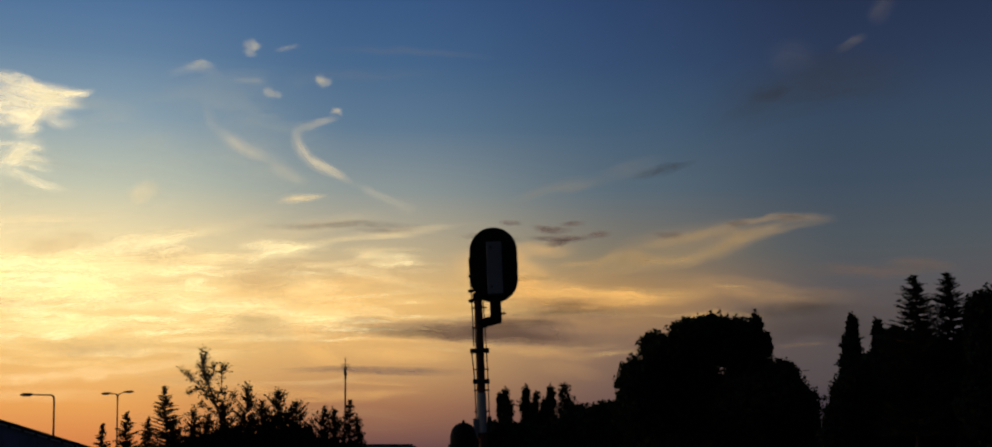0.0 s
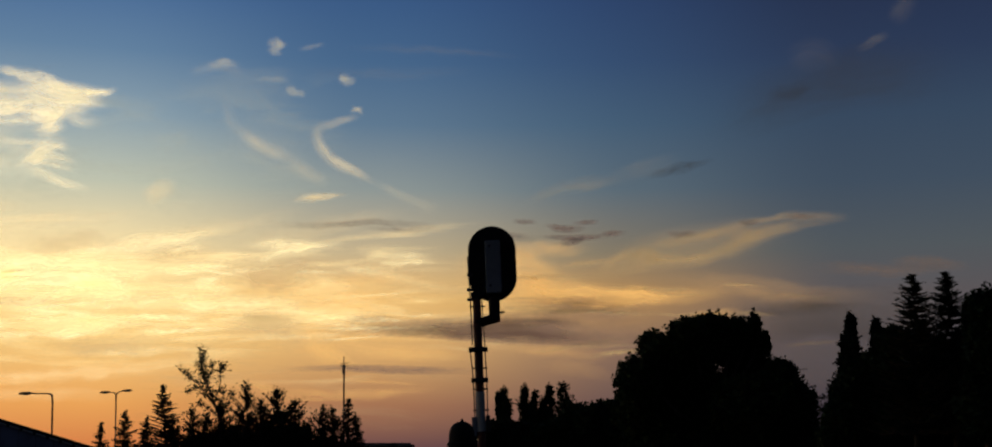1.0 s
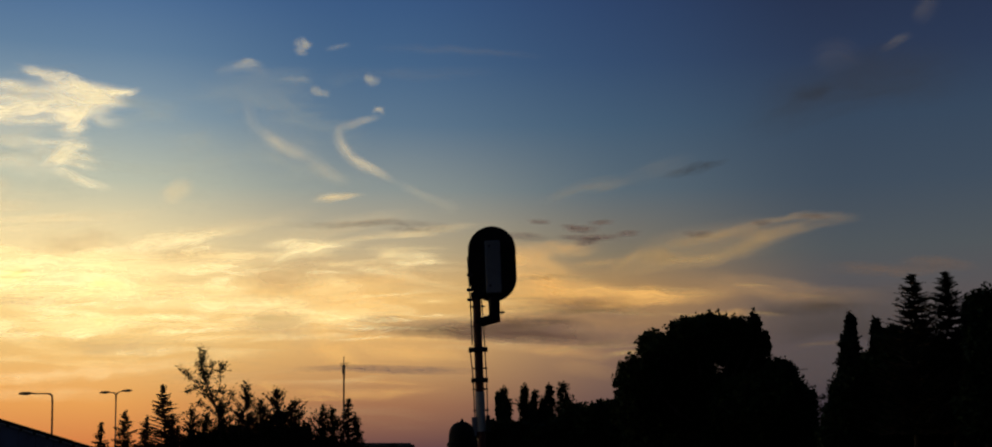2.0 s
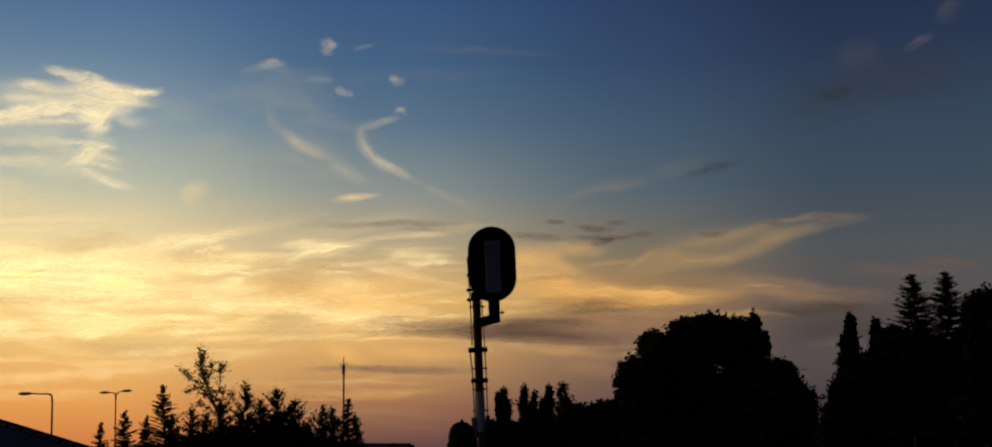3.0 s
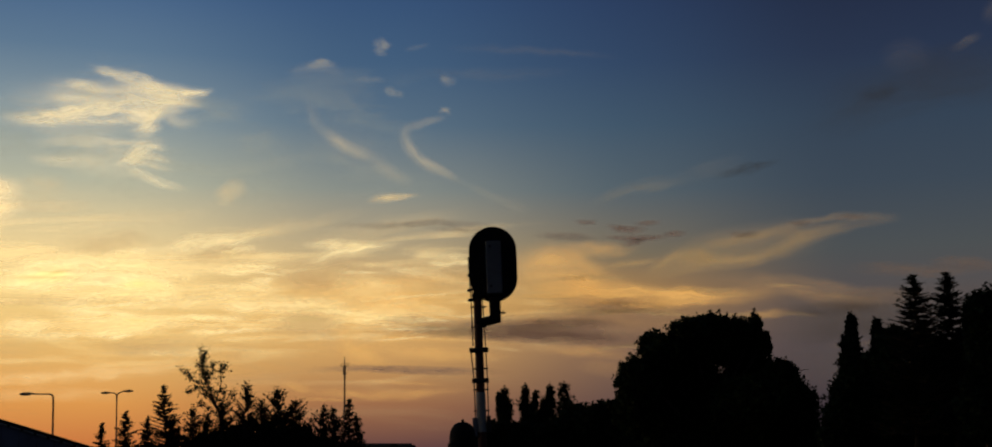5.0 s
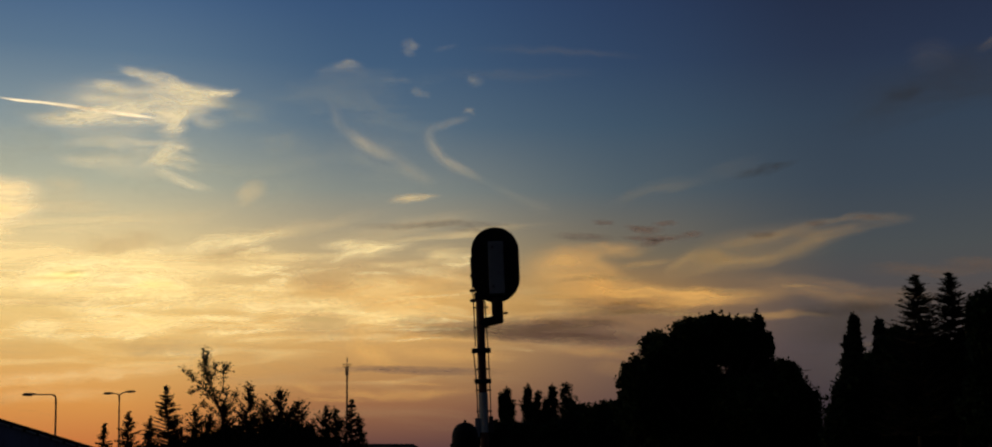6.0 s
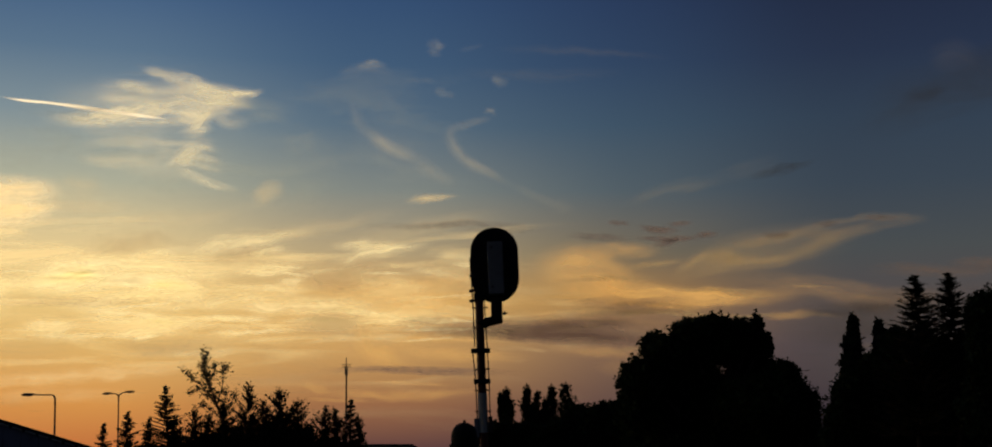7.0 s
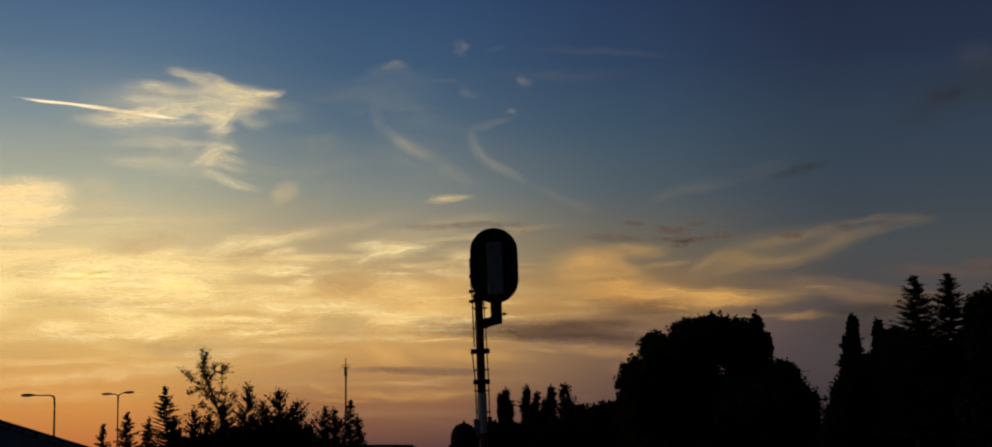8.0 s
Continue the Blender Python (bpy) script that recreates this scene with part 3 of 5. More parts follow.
def shrubs():
    """The scrub beyond the platform, twenty-odd metres off."""
    bush = "dense dark leafy shrub in the scrub"
    spire = "young conifer-like pointed shrub with upswept shoots"
    g = "scrub shrubs"
    build_sapling()
    for x, y, top, radius, seed, lean in ((-5.29, 22, 2.87, 0.52, 5, -0.01), (-5.89, 22, 2.46, 0.45, 6, 0.0), (-5.81, 23, 2.40, 0.28, 7, 0.0), (-6.19, 22, 2.28, 0.25, 8, -0.06),
                                          (-2.42, 22.2, 2.67, 0.34, 16, 0.0)):
        shoot_tree("pointed_shrub", (x, y), top, radius * 1.3, spire, "shrub", g, 26, 8, 0.28, 0.022, 26, 0.85, 0.5, seed, NEEDLE, lean, tuft=0.6, flat=0.4, jitter=0.3)
    for x, y, top, radius, seed in ((-4.06, 22, 2.89, 0.62, 9), (-4.99, 22.5, 2.50, 0.6, 10), (-4.44, 22.3, 2.62, 0.6, 11), (-3.56, 22.6, 2.86, 0.8, 12),
                                    (-3.76, 22.2, 2.63, 0.7, 13), (-3.27, 22.4, 2.62, 0.7, 14), (-2.85, 22.4, 2.54, 0.62, 15), (-2.62, 22.3, 2.50, 0.5, 18),
                                    (-2.30, 22.6, 2.43, 0.34, 17), (-5.16, 22.1, 2.35, 0.5, 19), (-4.65, 22.1, 2.42, 0.5, 20)):
        shoot_tree("leafy_shrub", (x, y), top, radius, bush, "shrub", g, 26, 5, 0.85, 0.025, 20, 0.75, 0.5, seed, None, tuft=0.9)
    for k, (x, top, wide) in enumerate((
            (-6.01, 1.96, 0.3), (-5.49, 2.00, 0.32), (-5.07, 2.13, 0.36), (-4.54, 2.23, 0.4),
            (-4.13, 2.34, 0.4), (-3.58, 2.44, 0.42), (-3.15, 2.30, 0.38), (-2.71, 2.11, 0.3), (-2.42, 1.97, 0.24))):
        clump_tree("low_shrub", (x, 22.3 + 0.1 * (k % 3)), [(0, 0, top - wide * 1.0, wide, wide, wide), (0.12, 0, top - wide * 2.2, wide * 1.3, wide, wide * 1.3), (-0.1, 0, 0.6, wide * 1.4, wide, 0.7)],
                   2600, 0.04, bush, "shrub", g, 0.05, LEAF_DARK, 30 + k, 0.3, 0.5)


shrubs()


def far_trees():
    poplar = "distant narrow poplar with a ragged top"
    g = "distant poplars"
    for k, (x, top, half) in enumerate(((1.35, 13.4, 0.58), (0.5, 12.9, 0.42), (4.2, 14.0, 0.6), (5.5, 13.0, 0.52),
                                        (6.6, 11.9, 0.42), (7.8, 14.1, 0.66), (9.9, 14.4, 0.9))):
        lumps = [(0.2 * math.sin(j * 2.1 + k), 0, top * (0.3 + 0.115 * j) - half * 0.4, half * w * 1.2, half * w, top * 0.12) for j, w in enumerate((0.6, 0.85, 1.1, 1.32, 1.3, 0.9))]
        clump_tree("poplar", (x, 200.0 + k % 3), lumps, 2600, 0.17, poplar, "tree", g, 0.25, LEAF_DARK, 50 + k, 0.35, 0.25)
    wood = "distant broad tree in a dark wooded belt"
    g = "wooded belt"
    for k, (x, top, half) in enumerate(((-0.4, 6.9, 1.6), (1.5, 6.9, 1.8), (3.4, 6.9, 1.8), (5.4, 6.6, 1.8), (7.5, 7.4, 1.9),
                                        (9.4, 9.1, 1.9), (11.6, 8.9, 1.8), (13.1, 9.4, 1.9), (15.3, 9.6, 2.2), (-1.9, 6.0, 1.6), (35.48, 8.45, 2.6))):
        clump_tree("broad_tree", (x, 160.0 + 1.5 * (k % 3)), [(0, 0, top - half * 0.9, half, half, half * 0.9), (-0.9, 0, top - half * 1.6, half, half, half), (0.9, 0, top - half * 1.7, half, half, half), (0, 0, top * 0.35, half * 1.3, half, top * 0.36)],
                   3600, 0.26, wood, "tree", g, 0.2, LEAF_DARK, 70 + k, 0.25, 0.6)


far_trees()


def big_tree():
    """The broad round tree, seventy-five metres off; its boughs as rounded masses: place and radii."""
    boughs = [
        (-0.51, 0.0, 8.34, 1.92, 2.11, 1.57), (-2.62, -0.6, 7.30, 1.67, 1.84, 1.67),
        (1.58, 1.2, 8.17, 1.46, 1.61, 1.46), (-4.24, -1.8, 6.06, 1.39, 1.53, 1.46),
        (2.37, 0.0, 9.04, 0.45, 0.50, 0.94), (2.73, -0.6, 8.17, 0.38, 0.42, 0.84),
        (-3.19, 1.2, 8.31, 0.84, 0.92, 0.77), (-1.54, -1.8, 8.90, 1.11, 1.23, 0.63),
        (-0.06, 0.0, 9.32, 1.18, 1.30, 0.63), (1.25, -0.6, 8.97, 0.91, 1.00, 0.70)]
    skirts = [
        (2.43, 1.2, 6.68, 1.39, 1.53, 1.32), (3.39, -1.8, 6.20, 1.04, 1.15, 1.18),
        (3.92, 0.0, 5.51, 1.11, 1.23, 1.04), (4.69, -0.6, 4.96, 0.91, 1.00, 0.97),
        (-0.93, 1.2, 5.58, 2.79, 3.00, 2.09), (2.17, -1.8, 4.89, 3.13, 3.00, 1.74),
        (-3.99, 0.0, 4.61, 1.74, 1.92, 1.39), (4.05, -0.6, 4.38, 1.57, 1.72, 1.39),
        (0.04, 1.2, 2.84, 5.22, 3.00, 2.09)]
    tree = clump_tree("broad_tree", (11.86, 75.00), boughs + skirts, 42000, 0.12, "large round broadleaf tree, nearly black against the dusk", "tree", "", 0.4, LEAF, 91, 0.2, 0.7, ((0.5, 7.07, 0.2), (0.66, 7.59, 0.1), (0.42, 6.76, 0.12)))
    part("bare_branch", tube(bmesh.new(), [(3.6, 0, 6.4), (4.4, -0.1, 6.75), (5.25, -0.1, 6.86)], [0.04, 0.025, 0.012], 6), BARK, tree, "bare twig standing out of the crown")


big_tree()


def right_hand_trees():
    g = "garden trees"
    for x, top, rx, seed in ((18.20, 9.53, 0.747, 101), (19.54, 9.33, 0.617, 102)):
        lumps = [(0.05 * math.sin(j * 1.7 + seed), 0, top * (0.12 + 0.098 * j), rx * w, rx * w, top * 0.085) for j, w in enumerate((1.6, 1.55, 1.45, 1.35, 1.22, 1.06, 0.9, 0.7, 0.42))]
        clump_tree("columnar_tree", (x, 70.0), lumps, 9000, 0.1, "narrow columnar evergreen tree", "tree", g, 0.15, NEEDLE, seed, 0.22, 0.6)
    fir = "tall fir with tiers of drooping branches"
    shoot_tree("fir", (18.40, 60.00), 9.95, 2.8, fir, "tree", g, 34, 19, 0.18, 0.052, 40, 0.68, 0.3, 111, NEEDLE, 0.0, 0.88, 4.2, 0.1, 0.05, jitter=0.42, tuft=0.6)
    shoot_tree("fir", (20.02, 60.00), 10.03, 2.2, fir, "tree", g, 34, 18, 0.22, 0.052, 40, 0.6, 0.3, 112, NEEDLE, 0.0, 0.88, 4.2, 0.1, 0.05, jitter=0.42, tuft=0.6)
    clump_tree("broad_tree", (19.63, 55.00), [(0, 0, 7.57, 0.766, 0.9, 1.175), (0.5, 0, 6.04, 1.226, 1.2, 1.9), (0.3, 0, 4.01, 1.532, 1.3, 1.8), (1.2, 0, 7.83, 1.021, 1, 1.2)],
               12000, 0.1, "dense dark broadleaf tree beside the firs", "tree", g, 0.2, LEAF_DARK, 113, 0.2, 0.7)
    hedge = "tall dense dark hedge shrub below the trees"
    for k, (x, top, wide) in enumerate(((15.97, 5.52, 0.75), (16.46, 6.17, 1.0), (17.63, 7.00, 1.0), (18.51, 8.09, 1.1), (19.67, 8.03, 1.1), (20.82, 7.79, 1.1), (21.98, 7.85, 1.1),
                                        (15.77, 4.58, 0.9))):
        clump_tree("hedge_shrub", (x, 63.5 + 0.4 * (k % 3)), [(0, 0, top - wide * 0.8, wide * 0.8, 0.9, wide * 0.8), (0.1, 0, top - wide * 1.9, wide * 1.15, 1, wide * 1.2), (0, 0, top * 0.42, wide * 1.25, 1, top * 0.3), (0, 0, 0.9, wide * 1.2, 1, 1.1)],
                   5200, 0.1, hedge, "hedge", "hedge shrubs", 0.1, LEAF_DARK, 120 + k, 0.25, 0.8)


right_hand_trees()


# ---- clouds: thin sheets of vapour four kilometres off, each drifting with the wind ----
def sheet(name, label, material, streaks, depth, rough=1.0):
    """A sheet of cloud, thick along its streaks and thinning out softly round them. streaks: (density, keys); keys: (x, z, half width) along each."""
    every = np.array([k for _, keys in streaks for k in keys], float)
    pad = 1.9 * every[:, 2].max()
    lo, hi = every[:, :2].min(0) - pad, every[:, :2].max(0) + pad
    step = max(2.0, np.median(every[:, 2]) * 0.2, math.sqrt((hi - lo).prod() / 2 / 15000))
    nx, nz = int((hi - lo)[0] / step / 2) + 2, int((hi - lo)[1] / step) + 2
    gx, gz = np.meshgrid(np.linspace(lo[0], hi[0], nx), np.linspace(lo[1], hi[1], nz), indexing="ij")
    gx, gz = gx.ravel(), gz.ravel()
    size = float(np.median(every[:, 2]))
    # the outline wanders: coarse and fine bends, longer along the wind
    bend = np.array([[noise.noise((x / size * 0.22, z / size * 0.6, depth)) + 0.6 * noise.noise((x / size * 0.6, z / size * 1.7, depth + 9)),
                      noise.noise((x / size * 0.25, z / size * 0.5, depth + 40)) + 0.5 * noise.noise((x / size * 0.8, z / size * 1.2, depth + 60))] for x, z in zip(gx, gz)])
    px, pz = gx + bend[:, 0] * size * 1.1 * rough, gz + bend[:, 1] * size * 0.4 * rough
    clear = np.ones(len(gx))
    for dense, keys in streaks:
        line = np.array(curve_points(keys, 40))
        reach = np.concatenate([[0], np.cumsum(np.hypot(*np.diff(line[:, :2], axis=0).T))])
        away = np.hypot(px[:, None] - line[None, :, 0], pz[:, None] - line[None, :, 1]) / line[None, :, 2]
        best = away.argmin(1)
        d, t = away[np.arange(len(gx)), best], reach[best] / reach[-1]
        ends = np.clip(np.minimum(t, 1 - t) / 0.22, 0, 1)
        ends = 0.25 + 0.75 * ends * ends * (3 - 2 * ends)
        clear *= 1 - np.clip(dense * ends * np.exp(-0.6 * d ** 2), 0, 0.97)
    edge = np.minimum.reduce([gx - lo[0], hi[0] - gx, gz - lo[1], hi[1] - gz]) / (pad * 0.5)
    thick = (1 - clear) * np.clip(edge, 0, 1)
    row = np.arange(nx * nz).reshape(nx, nz)
    quads = np.stack([row[:-1, :-1], row[1:, :-1], row[1:, 1:], row[:-1, 1:]], -1).reshape(-1, 4)
    quads = quads[(thick[quads] > 0.004).any(1)]
    used, quads = np.unique(quads, return_inverse=True)
    me = bpy.data.meshes.new(name)
    me.from_pydata(np.stack([gx, np.sin(gx / 90) + np.cos(gz / 70), gz], 1)[used].tolist(), [], quads.reshape(-1, 4).tolist())
    me.attributes.new("thickness", "FLOAT", "POINT").data.foreach_set("value", thick[used])
    me.polygons.foreach_set("use_smooth", [True] * len(me.polygons))
    me.materials.append(material)
    ob = new(name, me)
    ob.location.y = depth
    return tagged(ob, label, "cloud", "drifting clouds")


def fibrous(name, colour, erode=0.6, fibres=3.0, run=0.35, waver=0.8, fade=None, crisp=1.3):
    """Cirrus: fibres that run along the wisp, torn edges. erode: how far clear sky cuts in; fibres: threads to the half width; run: how short they are; waver: how far the wisp meanders;
    fade: (from, to, before, after) along the wind, between which it dissolves; crisp: how closely it gathers along its middle."""
    m = bpy.data.materials.new(name)
    m.use_nodes = True
    n = Nodes(m.node_tree)
    along, across, dense = (n.add("ShaderNodeAttribute", attribute_name=a).outputs["Fac"] for a in ("along", "across", "amount"))
    seed = n.math("MULTIPLY", n.add("ShaderNodeObjectInfo").outputs["Random"], 90.0)

    def field(u, v, shift, detail, rough):
        c = n.add("ShaderNodeCombineXYZ")
        n.wire(n.math("MULTIPLY", along, u), c.inputs[0]), n.wire(n.math("MULTIPLY", side, v), c.inputs[1]), n.wire(n.math("ADD", seed, shift), c.inputs[2])
        return n.noise(c.outputs[0], 1.0, detail, rough, 0.25)

    side = across
    bend = n.math("ADD", n.math("MULTIPLY", n.math("SUBTRACT", field(0.25, 0.4, 0.0, 2, 0.5), 0.5), waver), n.math("MULTIPLY", n.math("SUBTRACT", field(0.5, 1.4, 7.0, 3, 0.5), 0.5), waver * 0.8))
    side = n.math("ADD", across, bend)
    profile = n.math("POWER", n.smooth(n.math("ABSOLUTE", side), 0.0, 1.0, 1.0, 0.0), crisp)
    threads = n.smooth(field(run * 0.4, fibres, 17.0, 5, 0.55), 0.3, 0.7)
    lumps = n.smooth(field(run, 1.0, 41.0, 4, 0.5), 0.3, 0.7)
    grain = n.math("ADD", n.math("MULTIPLY", threads, 0.55), n.math("MULTIPLY", lumps, 0.45))
    thick = n.math("MULTIPLY", n.math("MULTIPLY", profile, dense), n.math("ADD", n.math("MULTIPLY", grain, 1.5 * erode), 1.1 - erode))
    body = n.math("MULTIPLY", thick, n.smooth(n.math("ABSOLUTE", across), 0.65, 1.0, 1.0, 0.0))
    if fade:
        split = n.add("ShaderNodeSeparateXYZ")
        n.wire(n.add("ShaderNodeNewGeometry").outputs["Position"], split.inputs[0])
        body = n.math("MULTIPLY", body, n.smooth(split.outputs[0], *fade))
    lit, clear, blend, out = n.add("ShaderNodeBsdfTranslucent"), n.add("ShaderNodeBsdfTransparent"), n.add("ShaderNodeMixShader"), n.add("ShaderNodeOutputMaterial")
    n.put(lit, Color=(*colour, 1))
    n.wire(n.math("MINIMUM", body, 0.97), blend.inputs[0])
    n.wire(clear.outputs[0], blend.inputs[1]), n.wire(lit.outputs[0], blend.inputs[2]), n.wire(blend.outputs[0], out.inputs[0])
    return m


DRIFTING = []


def cloud(name, label, depth, speed):
    """A cloud of several wisps, with its speed along the wind in metres a second of the film."""
    ob = thing(name, pose(0, depth, 0), label, "cloud", "drifting clouds")
    DRIFTING.append((ob, speed))
    return ob


def wisp(parent, material, dense, *keys):
    """One wisp of a cloud: a ribbon of vapour along keys (x, z, half width)."""
    line = np.array(curve_points(keys, 16))
    x, z, w = line[:, 0], line[:, 1], np.maximum(line[:, 2], 1.0) * 1.75
    dx, dz = np.gradient(x), np.gradient(z)
    size = np.hypot(dx, dz)
    nx, nz = -dz / size, dx / size
    reach = np.concatenate([[0], np.cumsum(np.hypot(np.diff(x), np.diff(z)))])
    t = reach / reach[-1]
    ends = np.clip(np.minimum(t, 1 - t) / 0.4, 0, 1)
    ends = ends * ends * (3 - 2 * ends)
    v = np.linspace(-1, 1, 9)
    place = parent.get("wisps", 0)
    parent["wisps"] = place + 1
    px, pz = x[:, None] + nx[:, None] * w[:, None] * v, z[:, None] + nz[:, None] * w[:, None] * v
    py = 0.04 * place + 0.0 * px
    rows = np.arange(px.size).reshape(px.shape)
    quads = np.stack([rows[:-1, :-1], rows[1:, :-1], rows[1:, 1:], rows[:-1, 1:]], -1).reshape(-1, 4)
    me = bpy.data.meshes.new("wisp")
    me.from_pydata(np.stack([px, py, pz], -1).reshape(-1, 3).tolist(), [], quads.tolist())
    typical = float(np.median(w))
    for key, value in (("along", np.repeat(reach / typical, 9)), ("across", np.tile(v, len(x))), ("amount", np.repeat(ends * dense, 9))):
        me.attributes.new(key, "FLOAT", "POINT").data.foreach_set("value", value)
    me.polygons.foreach_set("use_smooth", [True] * len(me.polygons))
    me.materials.append(material)
    ob = new("wisp", me)
    ob.parent = parent
    return ob


def threads(parent, material, seed, count, across, height, dense):
    """Fine streaks strewn along the wind."""
    g = np.random.default_rng(seed)
    for k in range(count):
        x, z = g.uniform(*across), g.uniform(*height)
        long, wide, tilt = g.uniform(60, 210), g.uniform(3.5, 9), g.uniform(-0.08, 0.16)
        wisp(parent, material, g.uniform(*dense), (x - long, z - tilt * long, wide * 0.5), (x - long * 0.3, z + g.uniform(-9, 9), wide), (x + long * 0.35, z + tilt * long * 0.4, wide * 0.9), (x + long, z + tilt * long, wide * 0.4))


# light and shade between clouds is put into these colours: sunlit pale, shaded dark
BRIGHT = fibrous("sunlit_vapour", (0.8, 0.82, 0.74), 0.85, 4.2, 0.45, 1.1, (-1400, -850, 1.3, 0.95), 1.1)
HOOKED = fibrous("mares_tail_vapour", (0.52, 0.53, 0.5), 0.55, 2.2, 0.5, 0.7, (-560, 60, 1.15, 0.28), 1.3)
PUFF = fibrous("puff_vapour", (0.46, 0.5, 0.5), 0.7, 1.6, 0.8, 1.2, (-720, -50, 1.0, 0.2), 1.3)
GOLD = fibrous("golden_vapour", (0.93, 0.92, 0.72), 0.9, 3.2, 0.35, 1.0, None, 1.25)
AMBER = fibrous("amber_vapour", (0.71, 0.48, 0.205), 0.7, 2.8, 0.3, 1.1, None, 1.2)
DIM = fibrous("dim_amber_vapour", (0.33, 0.265, 0.17), 0.65, 2.8, 0.35, 0.8, (600, 1150, 1.25, 0.45), 1.1)
PALE = fibrous("faint_streak_vapour", (0.2, 0.205, 0.205), 0.65, 2.2, 0.4, 1.0, (200, 800, 1.1, 0.45), 1.3)
GLOW = fibrous("soft_golden_vapour", (0.6, 0.56, 0.43), 0.6, 2.4, 0.4, 0.9, None, 1.3)
PEACH = fibrous("peach_vapour", (0.93, 0.87, 0.68), 0.85, 3.2, 0.5, 1.1, None, 0.9)
# dim greys and mauves: shade painted as a darker vapour colour
GREY = fibrous("shade_toned_vapour", (0.095, 0.085, 0.105), 0.65, 2.0, 0.5, 0.8, None, 0.8)
DUSK = fibrous("dusky_vapour", (0.025, 0.03, 0.045), 0.6, 2.0, 0.5, 1.0, None, 1.2)
MAUVE = fibrous("mauve_bank_vapour", (0.145, 0.11, 0.122), 0.4, 2.6, 0.25, 0.6, None, 0.55)
SLATE = fibrous("slate_bank_vapour", (0.07, 0.068, 0.088), 0.4, 2.6, 0.3, 0.7, None, 0.8)
HAZE_STREAK = fibrous("dull_haze_streak_vapour", (0.42, 0.36, 0.27), 0.5, 1.8, 0.4, 1.1, None, 1.0)
VEIL = vapour("pale_veil_vapour", (0.9, 0.82, 0.56), 9, 0.018, 0.95, grit=0.1, detail=4, shift=(300, 0, 90), lean=-3)
HAZE = vapour("soft_haze_vapour", (0.42, 0.36, 0.27), 8, 0.01, 0.8, grit=0.08, detail=4, shift=(900, 0, 40), lean=-3)
HIGH = vapour("high_thin_vapour", (0.3, 0.37, 0.42), 3.0, 0.008, 0.55, (-650, 150, 1.0, 0.15), shift=(100, 0, 400), lean=14, curl=0.3, grit=0.03, detail=3)
TRAIL = vapour("contrail_vapour", (0.93, 0.96, 0.98), 4, 0.02, 0.3)

# ---- broad veils ----
DRIFTING.append((sheet("cloud_haze", "soft grey-gold haze round the ragged cloud", HIGH, [
    (0.26, [(-1824, 1023, 164.4), (-1478, 1043, 199.6), (-1168, 1043, 187.9), (-877, 1023, 93.9)])], 4046.7), 73.8))
DRIFTING.append((sheet("veil", "broad streaky veil of golden cloud over the sunset", VEIL, [
    (0.54, [(-2407, 503, 209.5), (-1656, 493, 279.3), (-908, 512, 256.1), (-158, 522, 209.5), (405, 531, 139.7)])], 4011.4), 35.4))
DRIFTING.append((sheet("veil", "soft dull streaks of haze over the sunset", HAZE, [
    (0.45, [(-2396, 436, 278.9), (-1463, 436, 302.2), (-717, 436, 278.9), (30, 436, 232.4), (777, 455, 162.7)])], 4005.4), 31.6))
DRIFTING.append((sheet("high_veil", "thin high veil of pale cloud", HIGH, [
    (0.30, [(-2477, 964, 211.5), (-1704, 944, 235), (-933, 944, 258.5), (-355, 964, 235), (223, 924, 141)])], 4048.8), 63.9))

# ---- fine threads ----
threads(cloud("golden_threads", "many fine golden threads of cloud over the sunset", 4009, 34.7), GOLD, 5, 46, (-2258, -45), (370, 620), (0.25, 0.6))
threads(cloud("amber_threads", "fine amber threads of cloud over the trees", 4016, 31.7), DIM, 8, 20, (29, 1032), (325, 600), (0.25, 0.5))
threads(cloud("low_threads", "fine warm threads of cloud low over the horizon", 4044, 15.0), AMBER, 11, 8, (-2015, -300), (180, 327), (0.12, 0.25))

# ---- cloud banks, from the blue down to the horizon ----
sky_cloud = cloud("ragged_cloud", "broad ragged sunlit cloud with trailing wisps", 4036, 73.6)
wisp(sky_cloud, BRIGHT, 0.29, (-1388, 1225, 6.6), (-1305, 1199, 13.2), (-1230, 1177, 16.5), (-1132, 1150, 14.8), (-1034, 1134, 11.5), (-965, 1138, 6.6))
wisp(sky_cloud, BRIGHT, 0.4, (-1269, 1173, 8.2), (-1151, 1144, 11.5), (-1053, 1128, 9.9), (-969, 1136, 8.2))
wisp(sky_cloud, BRIGHT, 0.34, (-1267, 1144, 14.8), (-1140, 1122, 24.7), (-1018, 1114, 14.8))
wisp(sky_cloud, BRIGHT, 0.24, (-1186, 1076, 19.7), (-1118, 1069, 26.3), (-1051, 1076, 14.8))
wisp(sky_cloud, BRIGHT, 0.6, (-1122, 1136, 6.6), (-1034, 1126, 9.9), (-969, 1138, 8.2))
wisp(sky_cloud, BRIGHT, 0.42, (-1344, 1128, 26.3), (-1227, 1124, 39.5), (-1130, 1108, 36.2), (-984, 1092, 19.7))
wisp(sky_cloud, BRIGHT, 0.56, (-1667, 1043, 13.1), (-1513, 1053, 14.8), (-1379, 1065, 16.4), (-1244, 1076, 16.4), (-1129, 1080, 11.5))
wisp(sky_cloud, BRIGHT, 0.44, (-1591, 1065, 9.8), (-1437, 1073, 13.1), (-1303, 1090, 14.8), (-1188, 1104, 14.8), (-1072, 1104, 9.9))
